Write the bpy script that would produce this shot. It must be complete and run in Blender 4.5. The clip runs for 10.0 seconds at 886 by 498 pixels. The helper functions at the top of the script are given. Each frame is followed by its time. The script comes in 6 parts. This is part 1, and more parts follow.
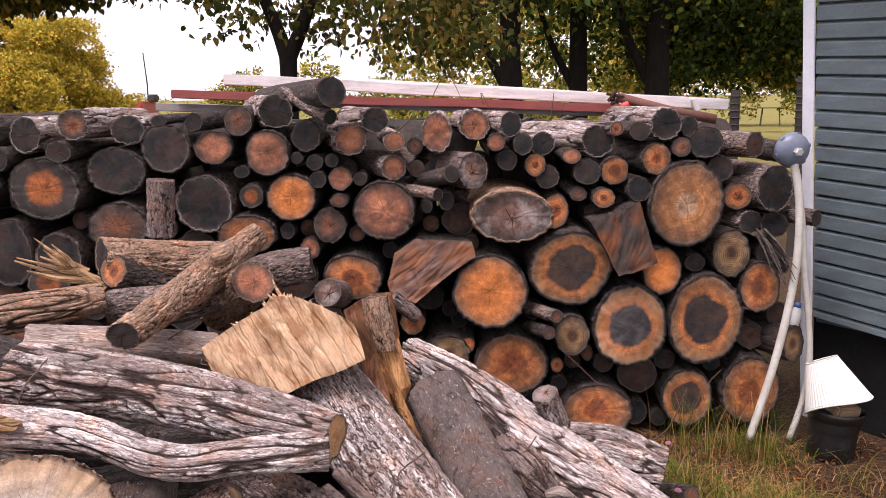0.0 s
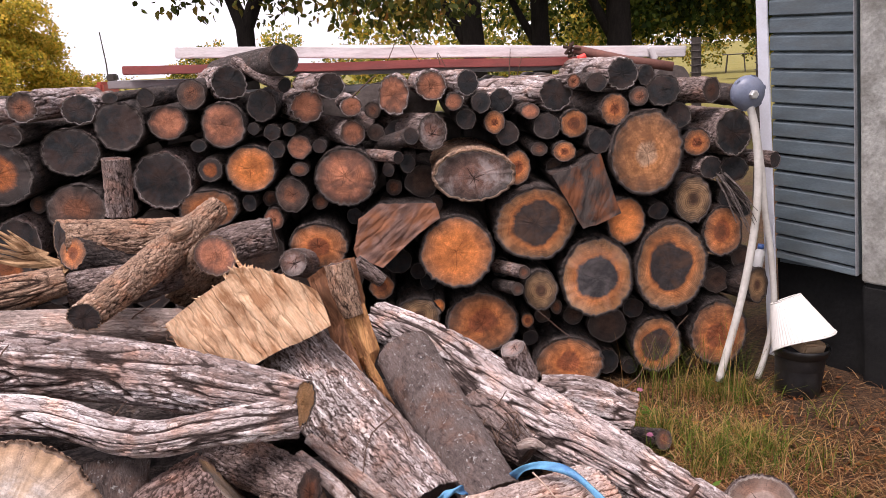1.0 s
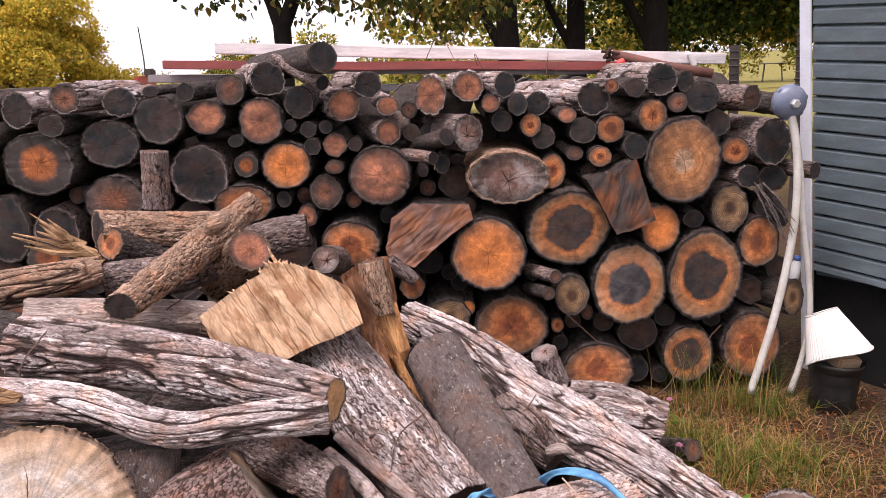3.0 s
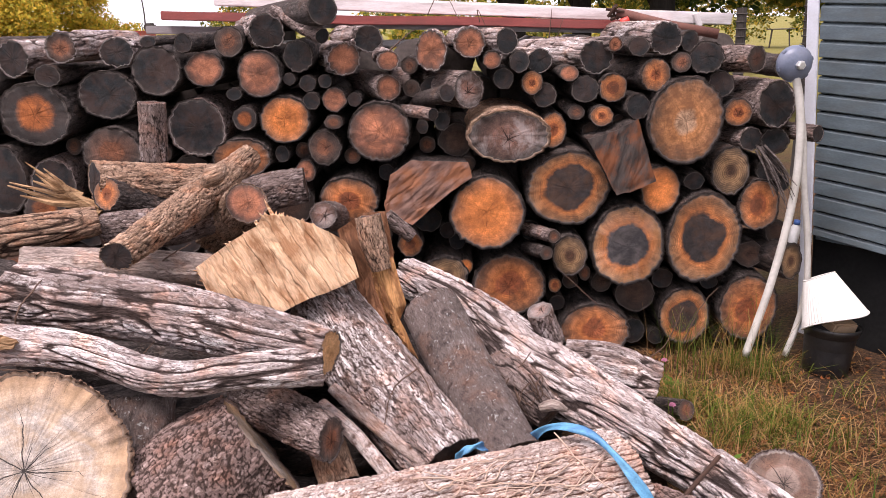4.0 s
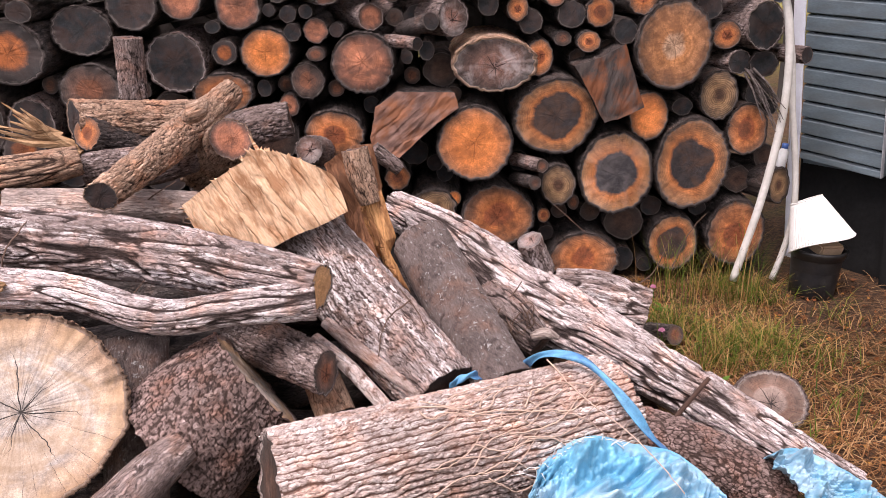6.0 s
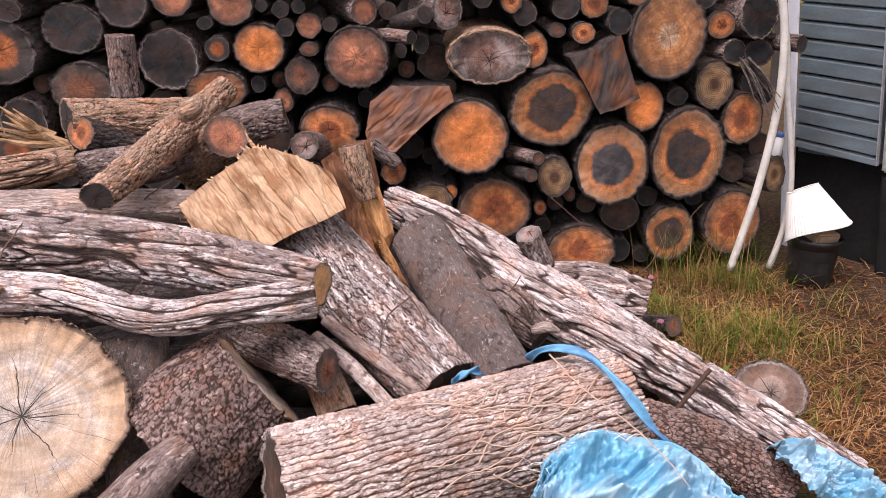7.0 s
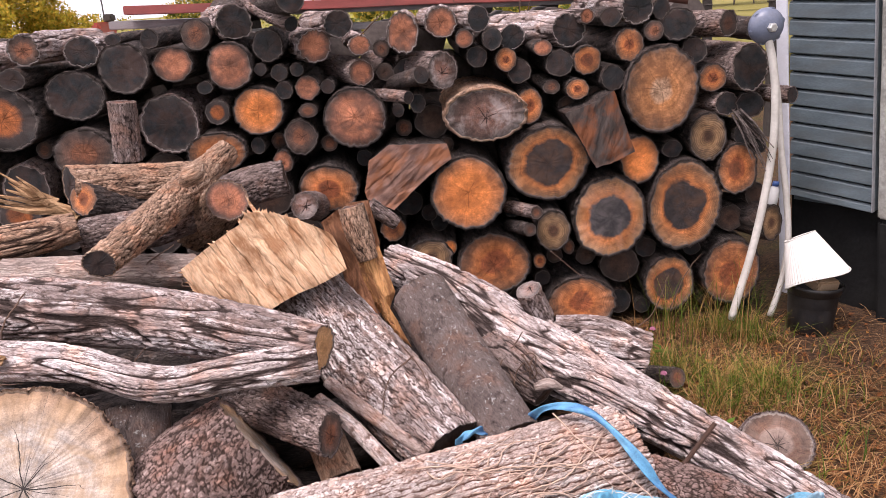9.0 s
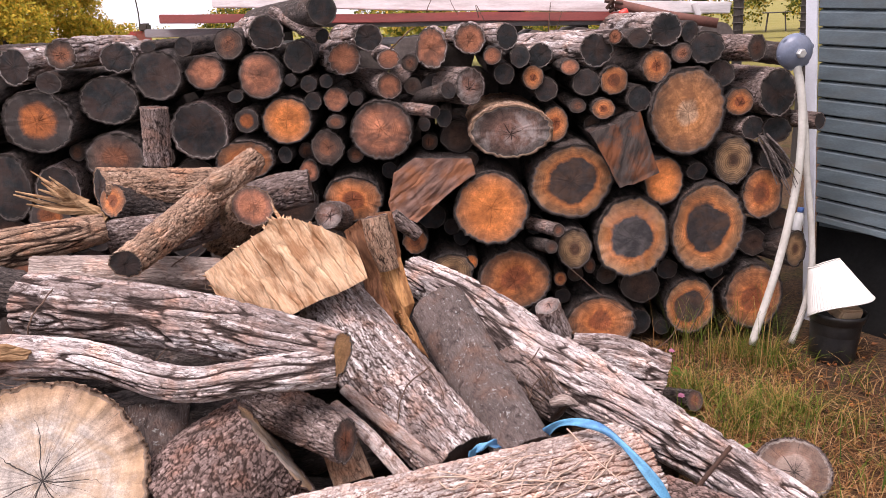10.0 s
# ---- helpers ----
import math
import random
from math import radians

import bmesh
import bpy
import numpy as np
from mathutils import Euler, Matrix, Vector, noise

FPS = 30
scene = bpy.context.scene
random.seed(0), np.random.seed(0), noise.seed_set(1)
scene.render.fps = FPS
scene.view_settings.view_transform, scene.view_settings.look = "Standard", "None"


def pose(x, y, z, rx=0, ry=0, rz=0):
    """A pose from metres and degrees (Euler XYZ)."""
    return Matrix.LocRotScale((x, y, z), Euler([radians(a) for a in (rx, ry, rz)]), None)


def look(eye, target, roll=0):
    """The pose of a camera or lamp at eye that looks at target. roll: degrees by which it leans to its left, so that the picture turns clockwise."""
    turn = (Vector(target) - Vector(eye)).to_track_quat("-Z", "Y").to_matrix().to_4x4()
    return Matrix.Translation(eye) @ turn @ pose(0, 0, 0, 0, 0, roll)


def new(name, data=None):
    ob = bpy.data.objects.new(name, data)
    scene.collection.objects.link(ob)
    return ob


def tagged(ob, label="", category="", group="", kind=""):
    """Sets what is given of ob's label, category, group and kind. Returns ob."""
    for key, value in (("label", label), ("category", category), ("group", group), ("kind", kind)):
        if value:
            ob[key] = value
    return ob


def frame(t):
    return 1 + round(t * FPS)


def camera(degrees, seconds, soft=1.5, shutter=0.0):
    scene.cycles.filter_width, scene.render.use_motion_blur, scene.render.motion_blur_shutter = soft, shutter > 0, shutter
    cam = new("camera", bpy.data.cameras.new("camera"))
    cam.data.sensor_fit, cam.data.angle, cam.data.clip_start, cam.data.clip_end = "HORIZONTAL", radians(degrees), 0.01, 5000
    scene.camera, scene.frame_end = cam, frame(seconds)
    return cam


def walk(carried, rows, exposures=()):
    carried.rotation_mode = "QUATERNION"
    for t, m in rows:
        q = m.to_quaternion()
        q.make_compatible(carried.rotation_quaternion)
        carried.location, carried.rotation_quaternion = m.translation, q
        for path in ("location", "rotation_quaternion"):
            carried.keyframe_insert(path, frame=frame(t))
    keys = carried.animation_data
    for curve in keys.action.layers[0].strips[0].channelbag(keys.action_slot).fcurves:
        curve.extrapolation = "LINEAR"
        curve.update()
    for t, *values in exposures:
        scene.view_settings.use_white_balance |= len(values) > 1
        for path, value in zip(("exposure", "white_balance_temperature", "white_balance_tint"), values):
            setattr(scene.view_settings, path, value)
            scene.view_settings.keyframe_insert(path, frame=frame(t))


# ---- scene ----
cam = camera(57.0, 10.0, soft=0.8)
PATH = [
    (0, (0.013, -0.009, 1.653), (0.002, 1.958, 1.294), -0.6),
    (0.5, (0.056, -0.015, 1.661), (0.09, 1.951, 1.296), -2.1),
    (1, (0.063, -0.012, 1.639), (0.106, 1.938, 1.193), -3.7),
    (1.5, (0.065, -0.005, 1.622), (0.143, 1.942, 1.171), -3.3),
    (2, (0.075, 0.001, 1.636), (0.127, 1.948, 1.184), -3.4),
    (2.5, (0.06, -0.004, 1.616), (0.075, 1.952, 1.199), -3.3),
    (2.7, (0.051, -0.009, 1.636), (0.042, 1.947, 1.217), -3.0),
    (3.8, (0.034, 0.001, 1.619), (0.013, 1.933, 1.104), -1.4),
    (4, (0.051, -0.003, 1.611), (0.024, 1.927, 1.085), -1.4),
    (4.5, (0.026, 0.002, 1.6), (0.021, 1.924, 1.044), -1.5),
    (5, (0.043, -0.002, 1.598), (0.027, 1.903, 0.987), -1.0),
    (5.5, (0.034, 0.0, 1.594), (-0.017, 1.883, 0.923), -3.2),
    (6, (0.042, 0.007, 1.601), (0.042, 1.888, 0.92), -2.6),
    (6.2, (0.031, 0.01, 1.592), (0.024, 1.883, 0.891), -2.8),
    (7.3, (0.021, 0.02, 1.614), (0.046, 1.893, 0.914), -3.3),
    (7.5, (0.018, 0.018, 1.604), (0.045, 1.9, 0.928), -2.8),
    (8, (0.018, 0.01, 1.616), (0.006, 1.902, 0.968), -4.4),
    (8.5, (0.037, 0.005, 1.634), (0.046, 1.913, 1.034), -5.5),
    (9, (0.027, 0.016, 1.643), (0.05, 1.928, 1.055), -4.5),
    (9.5, (0.031, 0.009, 1.643), (0.073, 1.934, 1.099), -3.4),
    (10, (0.031, -0.007, 1.634), (0.002, 1.917, 1.09), -2.9),
]
walk(cam, [(t, look(eye, target, roll)) for t, eye, target, roll in PATH],
     [(t, stops, 6500, 26) for t, stops in ((0, 0.2), (2.5, 0.23), (4.0, 0.36), (5.5, 0.46), (7.5, 0.30), (9.0, 0.33), (10, 0.37))])

# ---- world and sun: a bright overcast autumn day ----
world = bpy.data.worlds.new("overcast_sky")
scene.world = world
world.use_nodes = True
wn, wl = world.node_tree.nodes, world.node_tree.links
wn.clear()
sky = wn.new("ShaderNodeTexSky")
sky.sky_type = "NISHITA"
sky.sun_disc = False
sky.sun_elevation, sky.sun_rotation = radians(66), radians(214)
sky.dust_density, sky.altitude = 4.0, 200
sky_level = wn.new("ShaderNodeVectorMath")
sky_level.operation = "SCALE"
sky_level.inputs["Scale"].default_value = 0.10
cloud_coord = wn.new("ShaderNodeTexCoord")
cloud_noise = wn.new("ShaderNodeTexNoise")
cloud_noise.inputs["Scale"].default_value = 1.6
cloud_noise.inputs["Detail"].default_value = 4
cloud_ramp = wn.new("ShaderNodeValToRGB")
cloud_ramp.color_ramp.elements[0].position, cloud_ramp.color_ramp.elements[0].color = 0.3, (0.86, 0.89, 0.95, 1)
cloud_ramp.color_ramp.elements[1].position, cloud_ramp.color_ramp.elements[1].color = 0.7, (1.06, 1.06, 1.06, 1)
cloud_mix = wn.new("ShaderNodeMixRGB")
cloud_mix.inputs[0].default_value = 0.86
sky_out = wn.new("ShaderNodeBackground")
sky_out.inputs["Strength"].default_value = 1.18
world_out = wn.new("ShaderNodeOutputWorld")
wl.new(sky.outputs[0], sky_level.inputs[0])
wl.new(cloud_coord.outputs["Generated"], cloud_noise.inputs["Vector"])
wl.new(cloud_noise.outputs[0], cloud_ramp.inputs[0])
wl.new(sky_level.outputs[0], cloud_mix.inputs[1])
wl.new(cloud_ramp.outputs[0], cloud_mix.inputs[2])
wl.new(cloud_mix.outputs[0], sky_out.inputs["Color"])
wl.new(sky_out.outputs[0], world_out.inputs[0])

sun_data = bpy.data.lights.new("sun", "SUN")
sun_data.energy, sun_data.angle, sun_data.color = 4.0, radians(30), (1.0, 0.95, 0.89)
sun = new("sun", sun_data)
sun.matrix_world = look((-1.2, 0.6, 6.0), (0.2, 2.6, 0.5))


# ---- materials ----
class Nodes:
    """Short hands for a node material."""

    def __init__(self, name):
        self.mat = bpy.data.materials.new(name)
        self.mat.use_nodes = True
        self.tree = self.mat.node_tree
        self.n, self.l = self.tree.nodes, self.tree.links
        self.bsdf = self.n["Principled BSDF"]

    def set(self, socket, value):
        if isinstance(value, bpy.types.NodeSocket):
            self.l.new(value, socket)
        elif isinstance(value, (tuple, list)) and socket.type == "RGBA" and len(value) == 3:
            socket.default_value = (*value, 1)
        else:
            socket.default_value = value

    def coords(self, kind="Object"):
        return self.n.new("ShaderNodeTexCoord").outputs[kind]

    def attr(self, name, out="Vector"):
        node = self.n.new("ShaderNodeAttribute")
        node.attribute_name = name
        return node.outputs[out]

    def mapping(self, v, scale=(1, 1, 1), loc=(0, 0, 0)):
        m = self.n.new("ShaderNodeMapping")
        self.set(m.inputs["Vector"], v)
        m.inputs["Scale"].default_value = scale
        self.set(m.inputs["Location"], loc)
        return m.outputs[0]

    def noise(self, v, scale, detail=3, rough=0.55, distort=0.0):
        t = self.n.new("ShaderNodeTexNoise")
        self.set(t.inputs["Vector"], v)
        t.inputs["Scale"].default_value, t.inputs["Detail"].default_value = scale, detail
        t.inputs["Roughness"].default_value, t.inputs["Distortion"].default_value = rough, distort
        return t.outputs[0]

    def voronoi(self, v, scale, feature="F1"):
        t = self.n.new("ShaderNodeTexVoronoi")
        t.feature = feature
        self.set(t.inputs["Vector"], v)
        t.inputs["Scale"].default_value = scale
        return t.outputs[0]

    def math(self, op, a, b=0.0, clamp=False):
        t = self.n.new("ShaderNodeMath")
        t.operation, t.use_clamp = op, clamp
        self.set(t.inputs[0], a)
        self.set(t.inputs[1], b)
        return t.outputs[0]

    def ramp(self, v, *stops):
        t = self.n.new("ShaderNodeValToRGB")
        self.set(t.inputs[0], v)
        el = t.color_ramp.elements
        while len(el) < len(stops):
            el.new(0.5)
        for e, (p, c) in zip(el, stops):
            e.position = p
            e.color = (c, c, c, 1) if isinstance(c, (int, float)) else (*c, 1)
        return t.outputs[0]

    def mix(self, f, a, b, blend="MIX"):
        t = self.n.new("ShaderNodeMixRGB")
        t.blend_type = blend
        self.set(t.inputs[0], f)
        self.set(t.inputs[1], a)
        self.set(t.inputs[2], b)
        return t.outputs[0]

    def random(self):
        return self.n.new("ShaderNodeObjectInfo").outputs["Random"]

    def xyz(self, v):
        t = self.n.new("ShaderNodeSeparateXYZ")
        self.set(t.inputs[0], v)
        return t.outputs

    def vec(self, x, y, z):
        t = self.n.new("ShaderNodeCombineXYZ")
        for s, v in zip(t.inputs, (x, y, z)):
            self.set(s, v)
        return t.outputs[0]

    def hsv(self, c, value, sat=1.0):
        t = self.n.new("ShaderNodeHueSaturation")
        self.set(t.inputs["Value"], value)
        self.set(t.inputs["Saturation"], sat)
        self.set(t.inputs["Color"], c)
        return t.outputs[0]

    def finish(self, color, rough=0.85, bump=None, strength=0.5, dist=0.004, metal=0.0, spec=0.3):
        self.set(self.bsdf.inputs["Base Color"], color)
        self.set(self.bsdf.inputs["Roughness"], rough)
        self.set(self.bsdf.inputs["Metallic"], metal)
        self.set(self.bsdf.inputs["Specular IOR Level"], spec)
        if bump is not None:
            b = self.n.new("ShaderNodeBump")
            b.inputs["Strength"].default_value, b.inputs["Distance"].default_value = strength, dist
            self.set(b.inputs["Height"], bump)
            self.l.new(b.outputs[0], self.bsdf.inputs["Normal"])
        return self.mat


def cut_face(name, core, mid, rim, edge=0.5, rings=0.25, stain=(0.03, 0.028, 0.026), stained=0.35, cracks=0.7, freq=130.0, sharp=0.1, rough=0.8, fibre=0.5, width=0.0016, soot=0.5, lip=(0.25, 0.21, 0.185), lipped=0.3):
    """Sawn end grain: heartwood core, sapwood, growth rings, radial checks, saw marks and weather stains."""
    m = Nodes(name)
    p = m.coords()
    rnd = m.random()
    seed = m.math("MULTIPLY", rnd, 40.0)
    q = m.mapping(p, loc=m.vec(seed, seed, seed))
    frac = m.attr("frac", "Fac")
    wob = m.noise(q, 16, 4, 0.6)
    f2 = m.math("ADD", frac, m.math("MULTIPLY", m.math("SUBTRACT", wob, 0.5), 0.22))
    f2 = m.math("ADD", f2, m.math("MULTIPLY", m.math("SUBTRACT", m.noise(q, 6, 2), 0.5), 0.42))
    c = m.ramp(f2, (0.0, core), (edge, core), (min(edge + sharp, 0.88), mid), (0.98, rim))
    # the pith lies a little off the middle
    off = m.noise(m.vec(seed, 3.0, 1.0), 1.0, 0)
    o = m.xyz(m.mapping(p, loc=m.vec(m.math("MULTIPLY", m.math("SUBTRACT", off, 0.5), 0.05), m.math("MULTIPLY", m.math("SUBTRACT", rnd, 0.5), 0.03), 0.0)))
    r = m.math("SQRT", m.math("ADD", m.math("MULTIPLY", o[0], o[0]), m.math("MULTIPLY", o[1], o[1])))
    rw = m.math("ADD", r, m.math("MULTIPLY", m.noise(q, 9, 2), 0.03))
    wave = m.math("SINE", m.math("MULTIPLY", rw, freq * 6.283))
    amp = m.ramp(m.noise(m.vec(m.math("MULTIPLY", rw, 45.0), seed, seed), 1.0, 2), (0.35, 0.0), (0.7, 1.0))
    ringv = m.math("ADD", 1.0, m.math("MULTIPLY", m.math("MULTIPLY", wave, amp), rings * 0.6))
    c = m.hsv(c, ringv)
    band = m.noise(m.vec(m.math("MULTIPLY", rw, 38.0), 2.0, seed), 1.0, 2, 0.6)
    c = m.hsv(c, m.ramp(band, (0.3, 0.78), (0.7, 1.2)))
    ang = m.math("ARCTAN2", o[1], o[0])
    fib = m.noise(m.vec(m.math("MULTIPLY", ang, 9.0), m.math("MULTIPLY", r, 5.0), seed), 2.2, 4, 0.65)
    c = m.hsv(c, m.ramp(fib, (0.28, 1 - 0.38 * fibre), (0.72, 1 + 0.3 * fibre)))
    grain = m.noise(q, 260, 3, 0.7)
    c = m.hsv(c, m.ramp(grain, (0.3, 0.68), (0.7, 1.28)))
    cloud = m.noise(q, 22, 5, 0.7)
    c = m.hsv(c, m.ramp(cloud, (0.28, 0.5), (0.72, 1.38)))
    blot = m.noise(q, 9, 6, 0.68, 0.5)
    c = m.mix(m.math("MULTIPLY", m.ramp(blot, (0.44, 0.0), (0.6, 1.0)), stained), c, stain)
    if soot:
        burnt = m.ramp(m.math("ADD", frac, m.math("MULTIPLY", m.math("SUBTRACT", m.noise(q, 12, 5, 0.65), 0.5), 1.1)), (0.72, 0.0), (1.05, 1.0))
        c = m.mix(m.math("MULTIPLY", burnt, soot), c, (0.045, 0.036, 0.031))
    # radial checks: some run out from the pith, fine ones run in from the rim
    chk = None
    for n, w, lo, hi, inward in ((7.0, width, 0.1, 0.75, False), (15.0, width * 0.5, 0.0, 0.6, False), (44.0, width * 0.24, 0.35, 1.15, True)):
        a = m.math("ADD", m.math("MULTIPLY", ang, n / 6.2832), m.math("MULTIPLY", m.noise(q, 14, 3), 0.55))
        a = m.math("ADD", a, m.math("ADD", seed, 50.0))
        wn_ = m.n.new("ShaderNodeTexWhiteNoise")
        wn_.noise_dimensions = "1D"
        m.set(wn_.inputs["W"], m.math("FLOOR", a))
        limit = m.math("ADD", m.math("MULTIPLY", wn_.outputs[0], hi - lo), lo)
        arc = m.math("MULTIPLY", m.math("MULTIPLY", m.math("ABSOLUTE", m.math("SUBTRACT", m.math("FRACT", a), 0.5)), 6.2832 / n), r)
        room = m.math("SUBTRACT", frac, limit) if inward else m.math("SUBTRACT", limit, frac)
        line = m.math("LESS_THAN", arc, m.math("MULTIPLY", m.math("MULTIPLY", room, 3.0, True), w))
        chk = line if chk is None else m.math("MAXIMUM", chk, line)
    if cracks < 1.0:
        split = m.n.new("ShaderNodeTexWhiteNoise")
        split.noise_dimensions = "1D"
        m.set(split.inputs["W"], m.math("ADD", seed, 7.0))
        cracks = m.math("MULTIPLY", m.ramp(split.outputs[0], (0.4, 0.0), (0.75, 1.0)), cracks)
    chk = m.math("MULTIPLY", chk, cracks)
    c = m.mix(chk, c, tuple(0.12 * v for v in core))
    broad = m.noise(q, 4.5, 3, 0.6)
    c = m.hsv(c, m.ramp(broad, (0.3, 0.7), (0.7, 1.22)))
    # the pale cut edge of the bark, with the light it catches coloured in
    edge_line = m.ramp(m.math("ADD", frac, m.math("MULTIPLY", m.math("SUBTRACT", m.noise(q, 48, 4, 0.7), 0.5), 0.14)), (0.935, 0.0), (0.965, 1.0))
    edge_line = m.math("MULTIPLY", edge_line, m.ramp(m.noise(q, 20, 4, 0.7), (0.42, 0.0), (0.56, 1.0)))
    c = m.mix(m.math("MULTIPLY", edge_line, lipped), c, lip)
    turn = m.n.new("ShaderNodeVectorRotate")
    turn.rotation_type = "Z_AXIS"
    m.set(turn.inputs["Vector"], q)
    m.set(turn.inputs["Angle"], seed)
    saw = m.noise(m.mapping(turn.outputs[0], (150, 7, 1)), 1.0, 4, 0.65, 0.3)
    c = m.hsv(c, m.ramp(saw, (0.3, 0.94), (0.7, 1.06)))
    h = m.math("SUBTRACT", m.math("ADD", m.math("MULTIPLY", saw, 0.6), m.math("MULTIPLY", cloud, 0.5)), m.math("MULTIPLY", chk, 3.0))
    return m.finish(c, rough, h, 0.45, 0.003, spec=0.25)


def bark(name, furrow, ridge, tip, scale=1.0, rough=0.9, lichen=0.0, patch=0.55, bare=0.5, long=1.0, plates=1.0):
    """Bark: dark furrows and crisp cracks, weathered ridges with bleached patches; 'ridge' is the height of the relief, 'rest' the place along the straight log."""
    m = Nodes(name)
    p = m.attr("rest")
    h = m.attr("ridge", "Fac")
    wob = m.n.new("ShaderNodeVectorMath")
    wob.operation = "MULTIPLY_ADD"
    noisy = m.n.new("ShaderNodeTexNoise")
    noisy.inputs["Scale"].default_value, noisy.inputs["Detail"].default_value = 45.0, 3
    m.set(noisy.inputs["Vector"], p)
    m.set(wob.inputs[0], noisy.outputs["Color"])
    wob.inputs[1].default_value = (0.022, 0.022, 0.05)
    m.set(wob.inputs[2], p)
    w = wob.outputs[0]
    fine = m.noise(m.mapping(p, (210 * scale, 210 * scale, 80 * scale / long)), 1.0, 4, 0.7)
    mid = m.noise(m.mapping(w, (58 * scale, 58 * scale, 10 * scale / long)), 1.0, 5, 0.7, 0.25)
    edge = m.voronoi(m.mapping(w, (72 * scale, 72 * scale, 20 * scale / long)), 1.0, "DISTANCE_TO_EDGE")
    small = m.voronoi(m.mapping(w, (150 * scale, 150 * scale, 55 * scale / long)), 1.0, "DISTANCE_TO_EDGE")
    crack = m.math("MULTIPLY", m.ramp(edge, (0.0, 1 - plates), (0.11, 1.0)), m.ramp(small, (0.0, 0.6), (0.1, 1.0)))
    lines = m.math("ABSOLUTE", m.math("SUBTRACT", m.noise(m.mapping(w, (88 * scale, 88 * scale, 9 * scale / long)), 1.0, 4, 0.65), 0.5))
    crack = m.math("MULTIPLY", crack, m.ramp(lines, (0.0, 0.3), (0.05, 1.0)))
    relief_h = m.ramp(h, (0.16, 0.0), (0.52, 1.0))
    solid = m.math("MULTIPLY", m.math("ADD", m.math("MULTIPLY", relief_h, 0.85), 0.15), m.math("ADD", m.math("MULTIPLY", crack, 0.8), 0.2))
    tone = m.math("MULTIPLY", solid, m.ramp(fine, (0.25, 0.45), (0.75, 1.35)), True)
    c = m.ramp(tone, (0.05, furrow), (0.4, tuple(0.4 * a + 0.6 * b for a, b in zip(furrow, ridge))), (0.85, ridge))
    bleach = m.math("MULTIPLY", m.ramp(mid, (bare, 0.0), (bare + 0.2, 1.0)), m.ramp(tone, (0.35, 0.0), (0.65, 1.0)))
    broad = m.ramp(m.noise(p, 6.5, 4, 0.6), (0.38, 0.2), (0.62, 1.0))
    c = m.mix(m.math("MULTIPLY", m.math("MULTIPLY", bleach, broad), patch, True), c, tip)
    c = m.hsv(c, m.ramp(m.noise(p, 4.0, 4, 0.6), (0.3, 0.72), (0.7, 1.25)), 1.0)
    c = m.mix(m.ramp(m.noise(p, 11, 4, 0.6), (0.5, 0.0), (0.7, 0.7)), c, m.mix(1.0, c, (1.2, 0.84, 0.64), "MULTIPLY"))
    # pale cut bark; light on the raised rim is in this colour too
    edge_cut = m.math("ADD", m.attr("cut", "Fac"), m.math("MULTIPLY", m.math("SUBTRACT", m.noise(p, 75, 4, 0.7), 0.5), 1.3))
    edge_cut = m.math("MULTIPLY", m.ramp(edge_cut, (0.42, 0.0), (0.7, 0.85)), m.math("GREATER_THAN", m.attr("cut", "Fac"), 0.01))
    c = m.mix(edge_cut, c, tuple(0.45 * a + 0.55 * b for a, b in zip(ridge, tip)))
    if lichen:
        spots = m.ramp(m.noise(p, 75, 3, 0.7), (0.6, 0.0), (0.68, lichen))
        c = m.mix(spots, c, (0.6, 0.6, 0.57))
    bump = m.math("ADD", m.math("ADD", m.math("MULTIPLY", fine, 0.6), m.math("MULTIPLY", mid, 0.6)), m.math("MULTIPLY", crack, 0.9))
    return m.finish(c, rough, bump, 1.0, 0.006, spec=0.2)


def split_wood(name, light, dark, deep, along=(7, 95, 95), rough=0.75):
    """Split wood: long fibres, fine and coarse, with torn lines and darker streaks."""
    m = Nodes(name)
    p = m.coords()
    bend = m.n.new("ShaderNodeVectorMath")
    bend.operation = "MULTIPLY_ADD"
    noisy = m.n.new("ShaderNodeTexNoise")
    noisy.inputs["Scale"].default_value, noisy.inputs["Detail"].default_value = 26.0, 5
    m.set(noisy.inputs["Vector"], p)
    m.set(bend.inputs[0], noisy.outputs["Color"])
    bend.inputs[1].default_value = (0.03, 0.016, 0.016)
    m.set(bend.inputs[2], p)
    w = bend.outputs[0]
    fib = m.noise(m.mapping(w, along), 1.0, 5, 0.7)
    hair = m.noise(m.mapping(w, tuple(a * 3.2 for a in along)), 1.0, 4, 0.7)
    blot = m.noise(m.mapping(w, tuple(a * 0.2 + 4 for a in along)), 1.0, 5, 0.65)
    torn = m.voronoi(m.mapping(w, tuple(a * 0.32 for a in along)), 1.0, "DISTANCE_TO_EDGE")
    c = m.mix(m.ramp(fib, (0.33, 0.0), (0.62, 1.0)), dark, light)
    c = m.hsv(c, m.ramp(hair, (0.3, 0.8), (0.7, 1.14)))
    c = m.mix(m.ramp(blot, (0.45, 0.0), (0.6, 0.85)), c, deep)
    c = m.mix(m.ramp(torn, (0.0, 0.3), (0.035, 0.0)), c, tuple(0.35 * v for v in deep))
    c = m.hsv(c, m.ramp(m.noise(p, 9, 4, 0.6), (0.3, 0.75), (0.7, 1.15)))
    h = m.math("ADD", m.math("ADD", fib, m.math("MULTIPLY", hair, 0.5)), m.math("MULTIPLY", m.ramp(torn, (0.0, 0.0), (0.08, 1.0)), 0.6))
    return m.finish(c, rough, h, 1.0, 0.005, spec=0.2)


